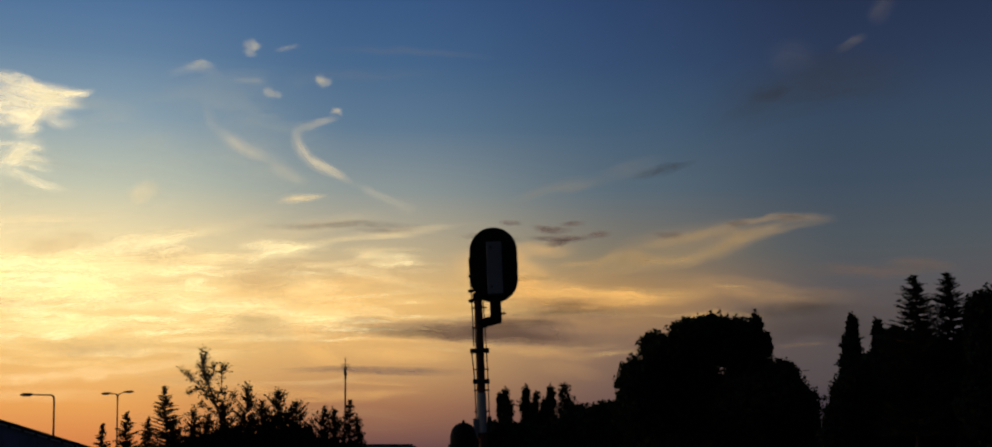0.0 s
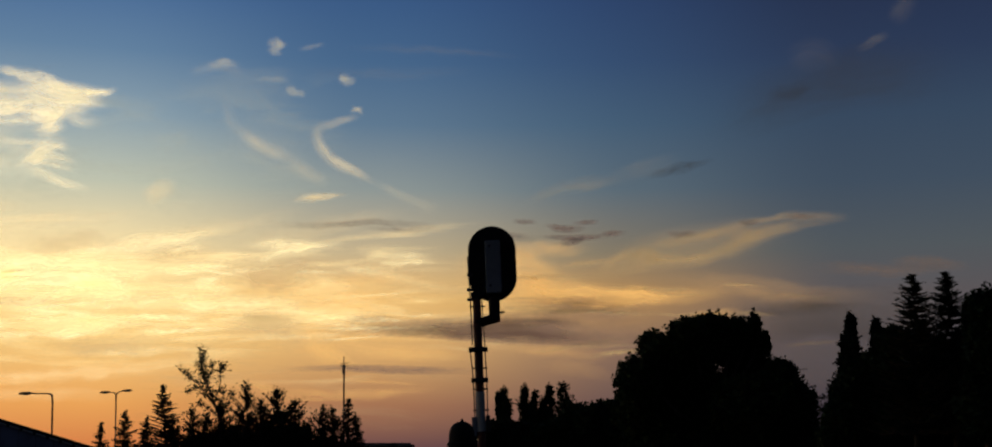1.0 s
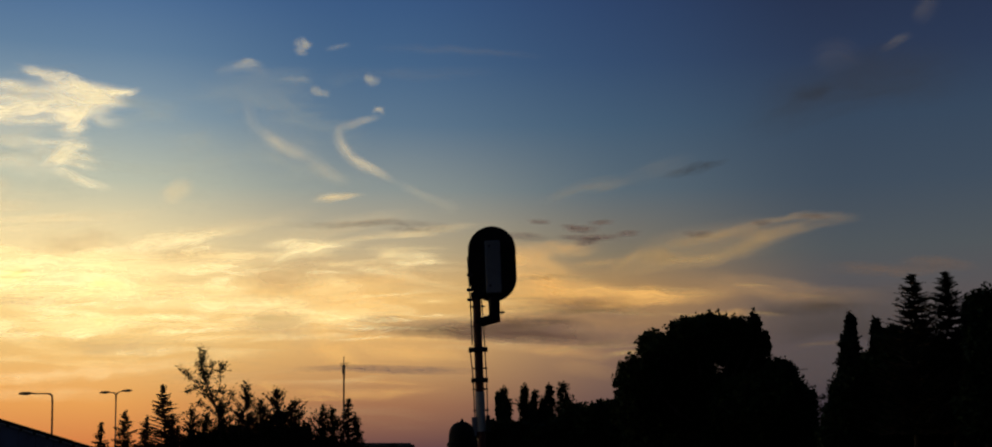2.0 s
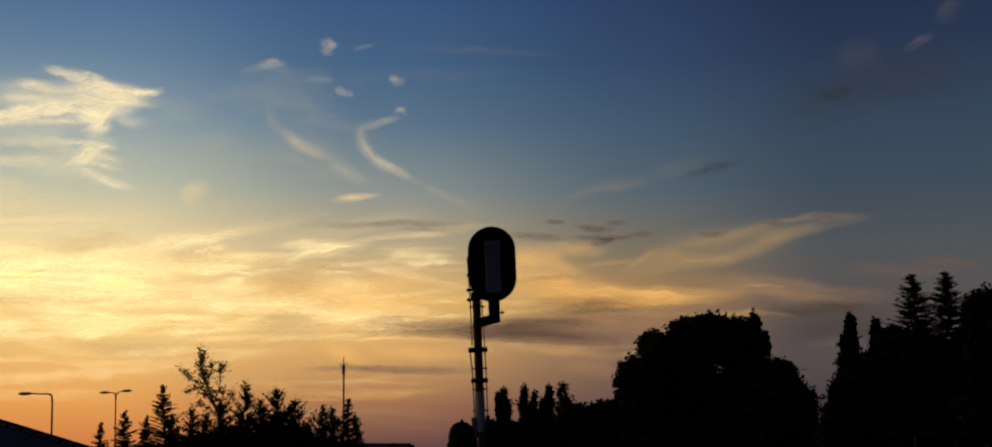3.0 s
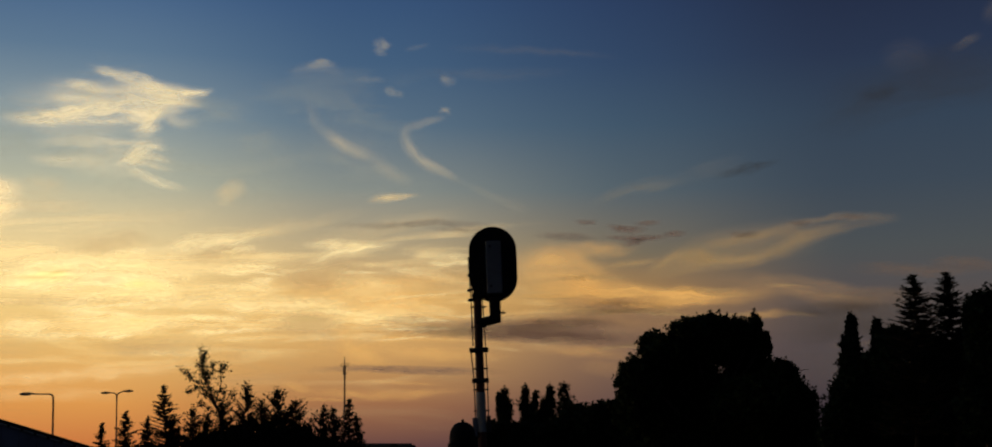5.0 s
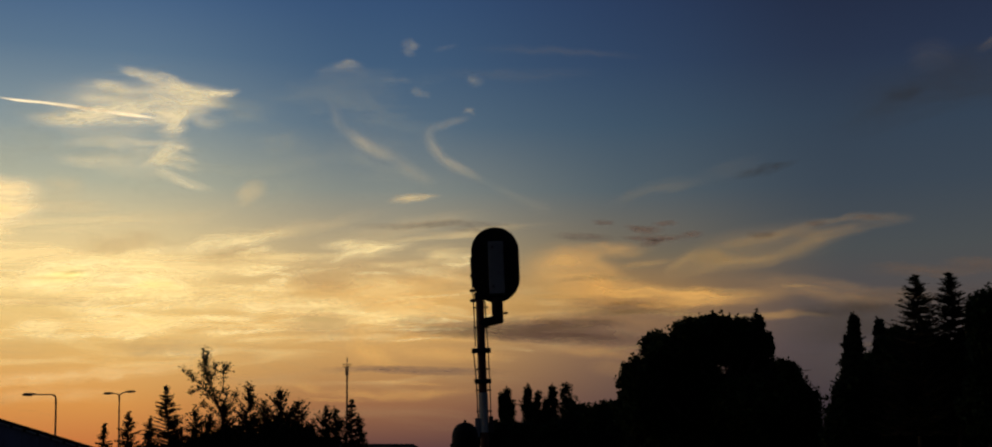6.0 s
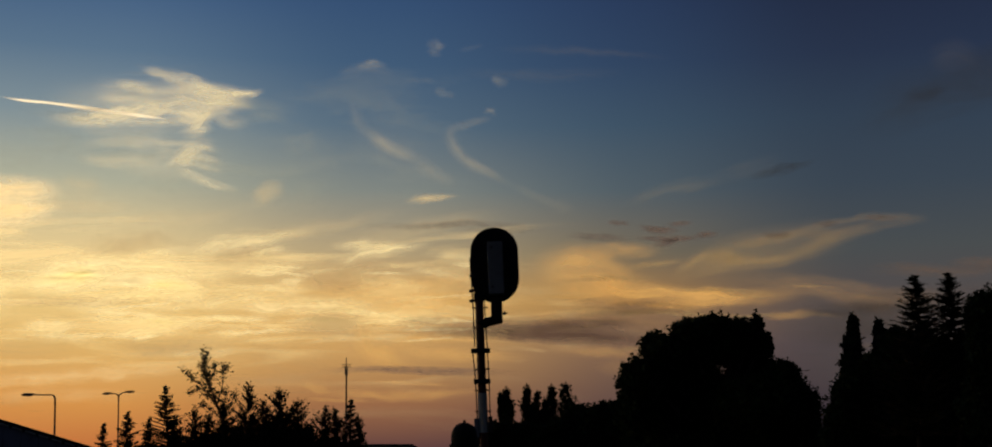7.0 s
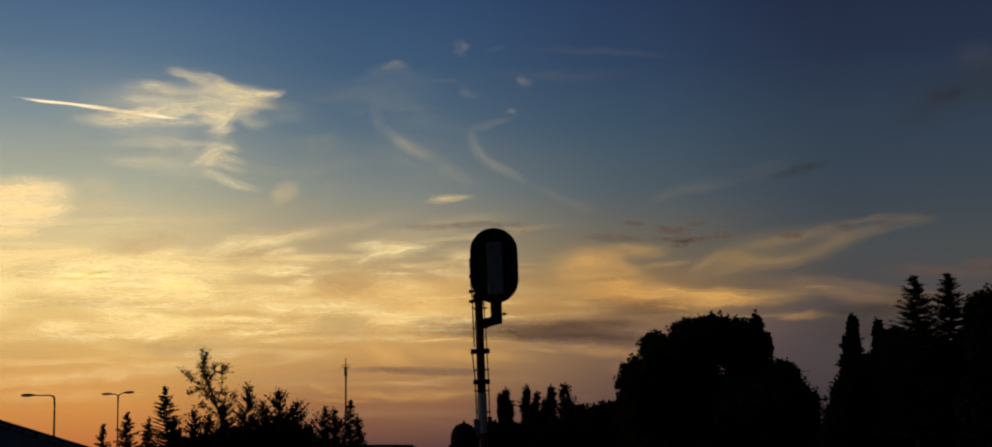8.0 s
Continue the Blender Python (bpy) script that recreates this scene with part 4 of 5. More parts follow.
wisp(sky_cloud, BRIGHT, 0.4, (-1627, 1027, 8.2), (-1435, 1035, 9.8), (-1300, 1041, 11.5), (-1146, 1037, 13.1))
wisp(sky_cloud, BRIGHT, 0.5, (-1282, 1061, 16.4), (-1185, 1057, 29.5), (-1118, 1069, 16.4))
wisp(sky_cloud, BRIGHT, 0.56, (-1222, 1013, 9.8), (-1172, 1029, 22.9), (-1143, 1069, 23.0), (-1120, 1104, 11.5))
wisp(sky_cloud, BRIGHT, 0.4, (-1241, 1005, 8.2), (-1175, 1011, 16.4), (-1116, 1025, 8.2))
wisp(sky_cloud, BRIGHT, 0.28, (-1443, 1169, 9.9), (-1365, 1150, 14.8), (-1295, 1126, 9.9))
wisp(sky_cloud, BRIGHT, 0.24, (-1498, 1120, 8.2), (-1381, 1106, 11.5), (-1275, 1104, 11.5))
wisp(sky_cloud, BRIGHT, 0.28, (-1360, 1205, 8.3), (-1299, 1189, 11.6), (-1229, 1156, 9.9))
wisp(sky_cloud, BRIGHT, 0.24, (-1403, 1140, 6.6), (-1305, 1134, 9.9), (-1209, 1140, 9.9), (-1111, 1124, 8.2))
wisp(sky_cloud, BRIGHT, 0.24, (-1168, 1100, 6.6), (-1071, 1094, 8.2), (-984, 1084, 4.9))
wisp(sky_cloud, BRIGHT, 0.28, (-1226, 1100, 26.3), (-1120, 1096, 36.2), (-1004, 1100, 19.7))
wisp(sky_cloud, BRIGHT, 0.2, (-1147, 1061, 13.1), (-1069, 1041, 19.7), (-1007, 1029, 9.8))
wisp(sky_cloud, BRIGHT, 0.2, (-1520, 1152, 23.1), (-1382, 1120, 39.5), (-1245, 1090, 39.4))
wisp(sky_cloud, BRIGHT, 0.14, (-1673, 1120, 49.4), (-1400, 1090, 82.2), (-1090, 1090, 65.7))
sky_cloud = cloud("trailing_cloud", "small sunlit cloud trailing below the ragged one", 4037, 73.6)
wisp(sky_cloud, BRIGHT, 0.4, (-1277, 891, 8.1), (-1233, 922, 14.7), (-1196, 950, 18.0), (-1142, 960, 13.1), (-1096, 948, 6.5))
wisp(sky_cloud, BRIGHT, 0.4, (-1289, 899, 8.2), (-1226, 911, 13.1), (-1160, 924, 13.1), (-1078, 905, 6.5))
wisp(sky_cloud, BRIGHT, 0.32, (-1231, 958, 6.5), (-1181, 968, 8.2), (-1107, 942, 4.9))
wisp(sky_cloud, BRIGHT, 0.36, (-1237, 930, 13.1), (-1199, 934, 21.2), (-1151, 938, 14.7))
wisp(sky_cloud, BRIGHT, 0.34, (-1270, 899, 9.8), (-1206, 879, 13.0), (-1127, 848, 11.4), (-1029, 820, 6.5))
wisp(sky_cloud, BRIGHT, 0.24, (-1217, 918, 6.5), (-1149, 899, 8.2), (-1081, 883, 4.9))
wisp(sky_cloud, BRIGHT, 0.24, (-1375, 993, 8.2), (-1258, 974, 9.8), (-1182, 981, 11.5), (-1095, 978, 6.5))
wisp(sky_cloud, BRIGHT, 0.18, (-1566, 970, 14.7), (-1413, 978, 16.4), (-1296, 962, 16.3), (-1199, 938, 13.1))
wisp(sky_cloud, BRIGHT, 0.18, (-1564, 932, 14.7), (-1390, 918, 22.8), (-1235, 899, 16.3))
wisp(sky_cloud, BRIGHT, 0.12, (-1468, 942, 39.2), (-1256, 922, 58.8), (-1043, 883, 39.1))
sky_cloud = cloud("hooked_cloud", "thin hooked mare's-tail cloud", 4020, 66.3)
wisp(sky_cloud, HOOKED, 0.28, (-281, 1060, 4.3), (-258, 1070, 7.2), (-235, 1074, 4.3))
wisp(sky_cloud, HOOKED, 0.19, (-277, 1080, 4.3), (-250, 1068, 7.2), (-238, 1048, 4.3))
wisp(sky_cloud, HOOKED, 0.23, (-238, 1052, 8.7), (-305, 1033, 11.5), (-349, 1019, 13.0), (-384, 1003, 13.0))
wisp(sky_cloud, HOOKED, 0.44, (-330, 1029, 8.6), (-369, 1013, 15.8), (-374, 989, 17.3), (-364, 956, 17.2), (-340, 922, 17.2), (-298, 895, 15.8), (-246, 868, 12.9), (-179, 833, 7.1))
wisp(sky_cloud, HOOKED, 0.17, (-214, 852, 10.0), (-150, 821, 12.9), (-93, 790, 12.8), (-23, 759, 11.4))
wisp(sky_cloud, HOOKED, 0.12, (-84, 767, 17.1), (-53, 771, 22.8), (2, 755, 14.2))
sky_cloud = cloud("wispy_cloud", "faint slanting wisp of cloud", 4021, 63.5)
wisp(sky_cloud, HOOKED, 0.07, (-679, 1112, 17.4), (-650, 1041, 21.6), (-610, 989, 17.3))
wisp(sky_cloud, HOOKED, 0.28, (-645, 1017, 13.0), (-593, 982, 17.3), (-544, 952, 17.2), (-496, 932, 17.2), (-444, 911, 11.5))
wisp(sky_cloud, HOOKED, 0.17, (-496, 934, 17.2), (-428, 883, 20.1), (-335, 829, 14.3))
wisp(sky_cloud, HOOKED, 0.06, (-662, 1067, 49.1), (-544, 968, 57.5), (-389, 870, 42.9))
sky_cloud = cloud("puff_cloud", "small pale puff of cloud in the blue", 4022, 80.3)
wisp(sky_cloud, PUFF, 0.3, (-509, 1277, 7.0), (-474, 1283, 14.0), (-439, 1271, 7.0))
wisp(sky_cloud, PUFF, 0.24, (-508, 1253, 5.2), (-478, 1265, 10.5), (-435, 1281, 7.0))
wisp(sky_cloud, PUFF, 0.14, (-486, 1301, 7.0), (-466, 1285, 10.5), (-450, 1257, 7.0))
wisp(sky_cloud, PUFF, 0.2, (-497, 1245, 5.2), (-473, 1251, 8.7), (-450, 1245, 5.2))
wisp(sky_cloud, PUFF, 0.2, (-411, 1261, 7.0), (-367, 1269, 8.7), (-319, 1277, 5.2))
sky_cloud = cloud("puff_cloud", "small pale puff of cloud in the blue", 4024, 76.6)
wisp(sky_cloud, PUFF, 0.4, (-290, 1183, 7.0), (-277, 1173, 10.4), (-263, 1157, 8.7))
wisp(sky_cloud, PUFF, 0.4, (-286, 1155, 7.0), (-263, 1159, 12.2), (-232, 1171, 7.0))
wisp(sky_cloud, PUFF, 0.2, (-298, 1169, 7.0), (-269, 1165, 15.7), (-240, 1161, 7.0))
sky_cloud = cloud("puff_cloud", "small pale puff of cloud in the blue", 4025, 74.7)
wisp(sky_cloud, PUFF, 0.28, (-452, 1149, 7.0), (-440, 1133, 12.2), (-421, 1117, 6.9))
wisp(sky_cloud, PUFF, 0.28, (-444, 1119, 7.0), (-421, 1121, 10.4), (-390, 1117, 6.9))
wisp(sky_cloud, PUFF, 0.14, (-557, 1165, 7.0), (-491, 1167, 8.7), (-437, 1161, 7.0))
sky_cloud = cloud("puff_cloud", "small pale puff of cloud in the blue", 4026, 74.8)
wisp(sky_cloud, PUFF, 0.24, (-705, 1206, 7.0), (-655, 1218, 12.2), (-589, 1212, 7.0))
wisp(sky_cloud, PUFF, 0.18, (-675, 1222, 7.0), (-644, 1226, 10.5), (-621, 1218, 7.0))
wisp(sky_cloud, PUFF, 0.14, (-763, 1186, 13.9), (-667, 1202, 20.9), (-569, 1186, 13.9))
sky_cloud = cloud("faint_cloud", "faint pale streak of high cloud", 4047, 76)
wisp(sky_cloud, PALE, 0.07, (-301, 1273, 10.0), (-86, 1269, 13.3), (148, 1257, 11.6), (304, 1240, 8.3))
wisp(sky_cloud, PALE, 0.06, (-436, 1204, 13.2), (-163, 1188, 19.9), (148, 1200, 13.2))
sky_cloud = cloud("flat_cloud", "small flat sunlit cloud", 4030, 55.2)
wisp(sky_cloud, GLOW, 0.55, (-484, 788, 6.5), (-435, 796, 13.0), (-380, 802, 9.7), (-303, 807, 4.9))
sky_cloud = cloud("puff_cloud", "small faint golden puff of cloud", 4031, 53.3)
wisp(sky_cloud, GLOW, 0.33, (-938, 792, 16.2), (-876, 819, 29.2), (-821, 833, 16.2))
sky_cloud = cloud("flat_cloud", "faint flat streak of pale cloud", 4010, 52.1)
wisp(sky_cloud, GLOW, 0.26, (-1601, 784, 19.3), (-1429, 776, 22.6), (-1239, 765, 12.9))
wisp(sky_cloud, GLOW, 0.2, (-1529, 848, 25.9), (-1433, 834, 35.5), (-1356, 819, 19.4))
sky_cloud = cloud("slanting_cloud", "long slanting golden wisp of cloud", 4018, 38.2)
wisp(sky_cloud, DIM, 0.38, (369, 544, 12.0), (463, 580, 18.1), (558, 601, 18.1), (671, 607, 16.6), (766, 628, 18.1), (843, 657, 19.7), (929, 689, 15.1))
wisp(sky_cloud, DIM, 0.32, (380, 552, 10.5), (435, 594, 15.1), (493, 628, 16.6), (559, 653, 13.6))
wisp(sky_cloud, DIM, 0.29, (502, 639, 10.6), (654, 666, 12.1), (749, 689, 13.6), (835, 710, 15.2), (939, 710, 13.6))
wisp(sky_cloud, DIM, 0.41, (729, 628, 12.1), (843, 670, 19.7), (939, 701, 18.2), (1092, 732, 9.1))
wisp(sky_cloud, DIM, 0.32, (788, 712, 6.1), (855, 724, 9.1), (921, 732, 9.1), (988, 741, 12.1), (1102, 743, 6.1))
wisp(sky_cloud, DIM, 0.34, (471, 597, 12.1), (536, 622, 19.6), (605, 605, 12.1))
wisp(sky_cloud, DIM, 0.17, (369, 571, 30.1), (559, 628, 48.3), (786, 666, 48.4), (1015, 714, 27.3))
wisp(sky_cloud, DIM, 0.22, (749, 682, 6.1), (844, 689, 9.1), (959, 712, 7.6))
wisp(sky_cloud, DIM, 0.22, (978, 724, 12.1), (1054, 732, 18.2), (1168, 739, 10.6))
sky_cloud = cloud("faint_cloud", "faint pale streak of high cloud", 4048, 50.7)
wisp(sky_cloud, PALE, 0.25, (193, 776, 14.6), (318, 827, 19.6), (414, 846, 17.9), (530, 866, 14.7))
wisp(sky_cloud, PALE, 0.14, (453, 854, 19.6), (608, 897, 26.2), (705, 933, 16.4))
sky_cloud = cloud("dusky_cloud", "dim dusky cloudlet in the dark eastern sky", 3992, 50.0)
wisp(sky_cloud, DUSK, 0.48, (551, 854, 7.6), (656, 875, 15.2), (723, 893, 11.4), (790, 912, 5.7))
sky_cloud = cloud("dusky_cloud", "dim dusky cloud in the dark eastern sky", 3993, 66.7)
wisp(sky_cloud, DUSK, 0.4, (774, 1000, 45.8), (968, 1079, 68.9), (1084, 1118, 65.1), (1221, 1158, 72.9), (1376, 1188, 84.6), (1609, 1218, 77.0))
wisp(sky_cloud, DUSK, 0.32, (969, 1105, 19.1), (1065, 1122, 23.0), (1143, 1136, 15.3))
sky_cloud = cloud("faint_cloud", "faint pale streak of high cloud", 4049, 71.4)
wisp(sky_cloud, PALE, 0.36, (1285, 1265, 10.0), (1342, 1296, 15.0), (1402, 1326, 10.0))
wisp(sky_cloud, PALE, 0.16, (1065, 1225, 29.8), (1174, 1255, 43.2), (1239, 1201, 23.2))
wisp(sky_cloud, PALE, 0.2, (1403, 1347, 20.0), (1446, 1404, 30.1), (1474, 1470, 26.8))
sky_cloud = cloud("cloudlet", "small grey cloudlet with the shade in its colour", 3994, 46.4)
wisp(sky_cloud, GREY, 0.42, (-591, 714, 5.7), (-422, 706, 8.5), (-271, 716, 8.5), (-158, 712, 8.5), (2, 697, 5.6))
wisp(sky_cloud, GREY, 0.36, (-290, 700, 5.6), (-139, 693, 7.1), (-45, 700, 5.6))
sky_cloud = cloud("cloudlet", "small grey cloudlet with the shade in its colour", 3995, 45.4)
wisp(sky_cloud, GREY, 0.56, (30, 680, 7.1), (134, 676, 9.9), (256, 666, 7.1))
wisp(sky_cloud, GREY, 0.7, (155, 720, 5.7), (203, 718, 7.1), (241, 716, 4.2))
wisp(sky_cloud, GREY, 0.87, (247, 710, 5.7), (322, 695, 9.9), (392, 699, 5.6))
wisp(sky_cloud, GREY, 0.7, (332, 714, 4.2), (388, 716, 7.1), (430, 718, 4.2))
sky_cloud = cloud("cloudlet", "small grey cloudlet with the shade in its colour", 3996, 45.5)
wisp(sky_cloud, GREY, 0.98, (228, 674, 4.2), (322, 670, 7.1), (406, 672, 8.5), (463, 674, 4.2))
wisp(sky_cloud, GREY, 0.77, (293, 651, 5.6), (340, 657, 8.5), (384, 664, 5.6))
wisp(sky_cloud, GREY, 0.77, (414, 678, 4.2), (463, 684, 8.5), (508, 687, 4.2))
wisp(sky_cloud, GREY, 0.56, (613, 684, 5.6), (670, 680, 8.5), (723, 687, 4.2))
sky_cloud = cloud("cloudlet", "small grey cloudlet with the shade in its colour", 3997, 38)
wisp(sky_cloud, GREY, 0.56, (807, 718, 4.2), (850, 716, 8.5), (890, 720, 4.2))
wisp(sky_cloud, GREY, 0.56, (945, 730, 4.2), (992, 735, 7.1), (1064, 732, 4.2))
sky_cloud = cloud("cloudlet", "small grey cloudlet with the shade in its colour", 3998, 27.8)
wisp(sky_cloud, GREY, 0.56, (967, 576, 11.2), (1117, 581, 16.9), (1248, 572, 15.5), (1455, 587, 11.2))
wisp(sky_cloud, GREY, 0.56, (1211, 591, 9.8), (1343, 598, 15.5), (1492, 579, 9.8))
sky_cloud = cloud("mauve_bank", "long low mauve bank of cloud", 3990, 26.9)
wisp(sky_cloud, MAUVE, 0.89, (-490, 406, 7.4), (-341, 398, 14.8), (-156, 400, 20.4), (30, 395, 26.0), (215, 389, 27.8), (401, 380, 24.1), (586, 395, 14.8))
wisp(sky_cloud, MAUVE, 0.63, (-341, 391, 7.4), (-119, 387, 13.0), (141, 378, 16.7), (363, 369, 14.8), (512, 372, 9.3))
wisp(sky_cloud, MAUVE, 0.53, (-156, 411, 11.1), (11, 419, 16.7), (178, 424, 20.4), (345, 413, 18.6))
wisp(sky_cloud, MAUVE, 0.55, (113, 421, 13.0), (272, 445, 26.0), (402, 454, 31.6), (542, 462, 18.6))
wisp(sky_cloud, MAUVE, 0.37, (86, 471, 7.4), (253, 480, 14.9), (421, 467, 11.2))
wisp(sky_cloud, MAUVE, 0.42, (-416, 422, 7.4), (-305, 426, 11.1), (-193, 421, 7.4))
wisp(sky_cloud, MAUVE, 0.32, (400, 352, 14.8), (493, 361, 22.2), (622, 346, 14.8))
sky_cloud = cloud("thin_streak", "thin dark streak of cloud low over the horizon", 3991, 16.7)
wisp(sky_cloud, MAUVE, 0.73, (-617, 278, 5.5), (-441, 284, 7.4), (-303, 280, 9.2), (-118, 276, 9.2), (30, 273, 5.5))
sky_cloud = cloud("haze_patch", "soft dull patch of haze in the golden bank", 4004, 31)
wisp(sky_cloud, HAZE_STREAK, 0.61, (-749, 569, 26.3), (-627, 565, 41.3), (-514, 569, 41.3), (-392, 580, 22.5))
wisp(sky_cloud, HAZE_STREAK, 0.66, (-753, 415, 22.4), (-623, 422, 41.0), (-529, 415, 44.7), (-458, 381, 22.3))
wisp(sky_cloud, HAZE_STREAK, 0.44, (-1023, 614, 15.0), (-854, 620, 22.6), (-722, 622, 15.0))
wisp(sky_cloud, HAZE_STREAK, 0.39, (-1363, 645, 26.4), (-1194, 656, 33.9), (-1044, 668, 18.8))
wisp(sky_cloud, HAZE_STREAK, 0.39, (-420, 569, 18.8), (-270, 578, 26.3), (-120, 550, 18.7))
wisp(sky_cloud, HAZE_STREAK, 0.44, (-1271, 353, 18.6), (-1048, 344, 26.0), (-844, 362, 18.6))
sky_cloud = cloud("golden_cloud", "bright golden cloud close to the sunset", 4001, 35.6)
wisp(sky_cloud, GOLD, 0.9, (-1580, 538, 28.6), (-1431, 553, 38.2), (-1320, 565, 23.9), (-1208, 584, 12.8))
wisp(sky_cloud, GOLD, 0.85, (-1374, 527, 14.3), (-1244, 546, 22.3), (-1131, 544, 25.5), (-1037, 536, 28.6), (-976, 508, 12.7))
wisp(sky_cloud, GOLD, 0.7, (-1224, 527, 17.5), (-1083, 519, 25.4), (-961, 500, 9.5))
wisp(sky_cloud, GOLD, 0.8, (-1544, 553, 15.9), (-1394, 557, 25.5), (-1264, 572, 14.3))
wisp(sky_cloud, GOLD, 0.7, (-1187, 538, 12.7), (-1065, 534, 19.1), (-976, 504, 9.5))
wisp(sky_cloud, GOLD, 0.6, (-1583, 580, 15.9), (-1396, 587, 22.3), (-1228, 595, 19.1), (-1058, 580, 15.9), (-907, 549, 9.6))
sky_cloud = cloud("golden_cloud", "bright golden mass drifting in beside the sunset", 4003, 35.6)
wisp(sky_cloud, GOLD, 0.85, (-1932, 474, 63.5), (-1764, 482, 82.6), (-1633, 478, 69.9), (-1538, 459, 28.6))
wisp(sky_cloud, GOLD, 0.7, (-1730, 527, 15.9), (-1600, 538, 22.3), (-1469, 550, 12.7))
sky_cloud = cloud("golden_cloud", "fine streaks of golden cloud near the sunset", 4002, 31.8)
wisp(sky_cloud, GOLD, 0.5, (-1445, 471, 11.1), (-1334, 478, 17.5), (-1241, 493, 15.9), (-1139, 512, 9.5))
wisp(sky_cloud, GOLD, 0.75, (-1534, 409, 12.7), (-1432, 407, 20.6), (-1338, 416, 11.1))
wisp(sky_cloud, GOLD, 0.5, (-1387, 441, 9.5), (-1258, 452, 17.4), (-1126, 437, 14.3), (-986, 426, 7.9))
wisp(sky_cloud, GOLD, 0.45, (-1310, 392, 6.3), (-1217, 385, 12.6), (-1124, 396, 14.2), (-1004, 412, 7.9))
wisp(sky_cloud, GOLD, 0.4, (-1293, 426, 6.3), (-1182, 429, 9.5), (-1069, 414, 9.5), (-911, 424, 6.3))
wisp(sky_cloud, GOLD, 0.5, (-1015, 452, 7.9), (-885, 469, 14.3), (-773, 467, 17.5), (-624, 471, 22.2), (-381, 461, 15.9))
wisp(sky_cloud, GOLD, 0.4, (-1495, 371, 9.5), (-1384, 377, 14.2), (-1272, 370, 9.5))
wisp(sky_cloud, GOLD, 0.35, (-1110, 493, 9.5), (-979, 478, 15.9), (-849, 497, 12.7), (-718, 489, 9.5))
sky_cloud = cloud("golden_cloud", "slanting streaks of golden cloud", 4000, 40.3)
wisp(sky_cloud, GOLD, 0.45, (-1116, 616, 14.4), (-986, 648, 20.8), (-892, 665, 19.2), (-780, 680, 14.4), (-649, 717, 9.6))
wisp(sky_cloud, GOLD, 0.5, (-909, 619, 6.4), (-825, 633, 12.8), (-760, 648, 6.4))
wisp(sky_cloud, GOLD, 0.5, (-926, 576, 8.0), (-814, 572, 11.2), (-720, 589, 6.4))
wisp(sky_cloud, GOLD, 0.4, (-813, 546, 8.0), (-738, 542, 11.1), (-697, 557, 6.4))
wisp(sky_cloud, GOLD, 0.55, (-661, 618, 8.0), (-593, 602, 17.6), (-548, 616, 17.6), (-477, 635, 16.0), (-393, 648, 12.8), (-324, 663, 6.4))
wisp(sky_cloud, GOLD, 0.45, (-609, 625, 8.0), (-534, 650, 14.4), (-459, 648, 12.8), (-403, 654, 6.4))
wisp(sky_cloud, GOLD, 0.3, (-647, 640, 12.8), (-572, 656, 12.8), (-497, 667, 9.6))
sky_cloud = cloud("amber_cloud", "soft slanting amber wisp above the golden bank", 4035, 46.8)
wisp(sky_cloud, GLOW, 0.26, (-1144, 615, 19.3), (-956, 659, 29.0), (-768, 698, 25.9), (-598, 731, 19.4), (-427, 773, 13.0))
wisp(sky_cloud, GLOW, 0.2, (-728, 650, 19.3), (-540, 684, 29.1), (-350, 723, 25.9), (-122, 756, 19.4))
wisp(sky_cloud, GLOW, 0.2, (-1432, 684, 19.4), (-1264, 723, 25.9), (-1074, 738, 22.7), (-885, 766, 13.0))
sky_cloud = cloud("amber_cloud", "warm amber cloud low in the west", 4006, 35.5)
wisp(sky_cloud, AMBER, 0.56, (-45, 579, 41.5), (105, 573, 63.8), (218, 550, 51.0), (330, 527, 28.7))
wisp(sky_cloud, AMBER, 0.63, (11, 501, 25.5), (217, 509, 31.8), (404, 497, 28.6), (591, 492, 23.9), (797, 505, 19.1))
wisp(sky_cloud, AMBER, 0.28, (-813, 509, 22.3), (-645, 526, 38.2), (-457, 509, 44.6), (-269, 494, 35.0), (-82, 509, 25.5))
wisp(sky_cloud, AMBER, 0.28, (-420, 535, 12.7), (-270, 546, 19.1), (-83, 550, 12.8))
wisp(sky_cloud, AMBER, 0.42, (123, 478, 4.8), (273, 478, 7.9), (422, 467, 7.9), (535, 475, 6.4))
wisp(sky_cloud, AMBER, 0.32, (646, 441, 7.9), (739, 443, 12.7), (824, 456, 7.9))
wisp(sky_cloud, AMBER, 0.15, (555, 539, 22.3), (779, 527, 31.9), (1003, 494, 28.6), (1265, 490, 19.1))
wisp(sky_cloud, AMBER, 0.24, (68, 626, 16.0), (218, 634, 22.4), (388, 641, 12.8))
sky_cloud = cloud("amber_cloud", "curled amber wisp over the trees", 4007, 24.3)
wisp(sky_cloud, AMBER, 0.35, (-446, 445, 12.7), (-485, 407, 22.2), (-469, 353, 28.5), (-412, 314, 23.7), (-323, 285, 14.2))
wisp(sky_cloud, AMBER, 0.32, (-472, 353, 9.5), (-305, 378, 14.2), (-156, 379, 12.7), (11, 363, 7.9))
wisp(sky_cloud, AMBER, 0.28, (-435, 351, 9.5), (-305, 333, 15.8), (-156, 325, 15.8), (30, 318, 9.5))
wisp(sky_cloud, AMBER, 0.28, (-7, 445, 15.9), (67, 434, 19.0), (142, 407, 12.7))
wisp(sky_cloud, AMBER, 0.15, (30, 353, 12.6), (178, 340, 19.0), (327, 325, 18.9), (420, 314, 9.5))
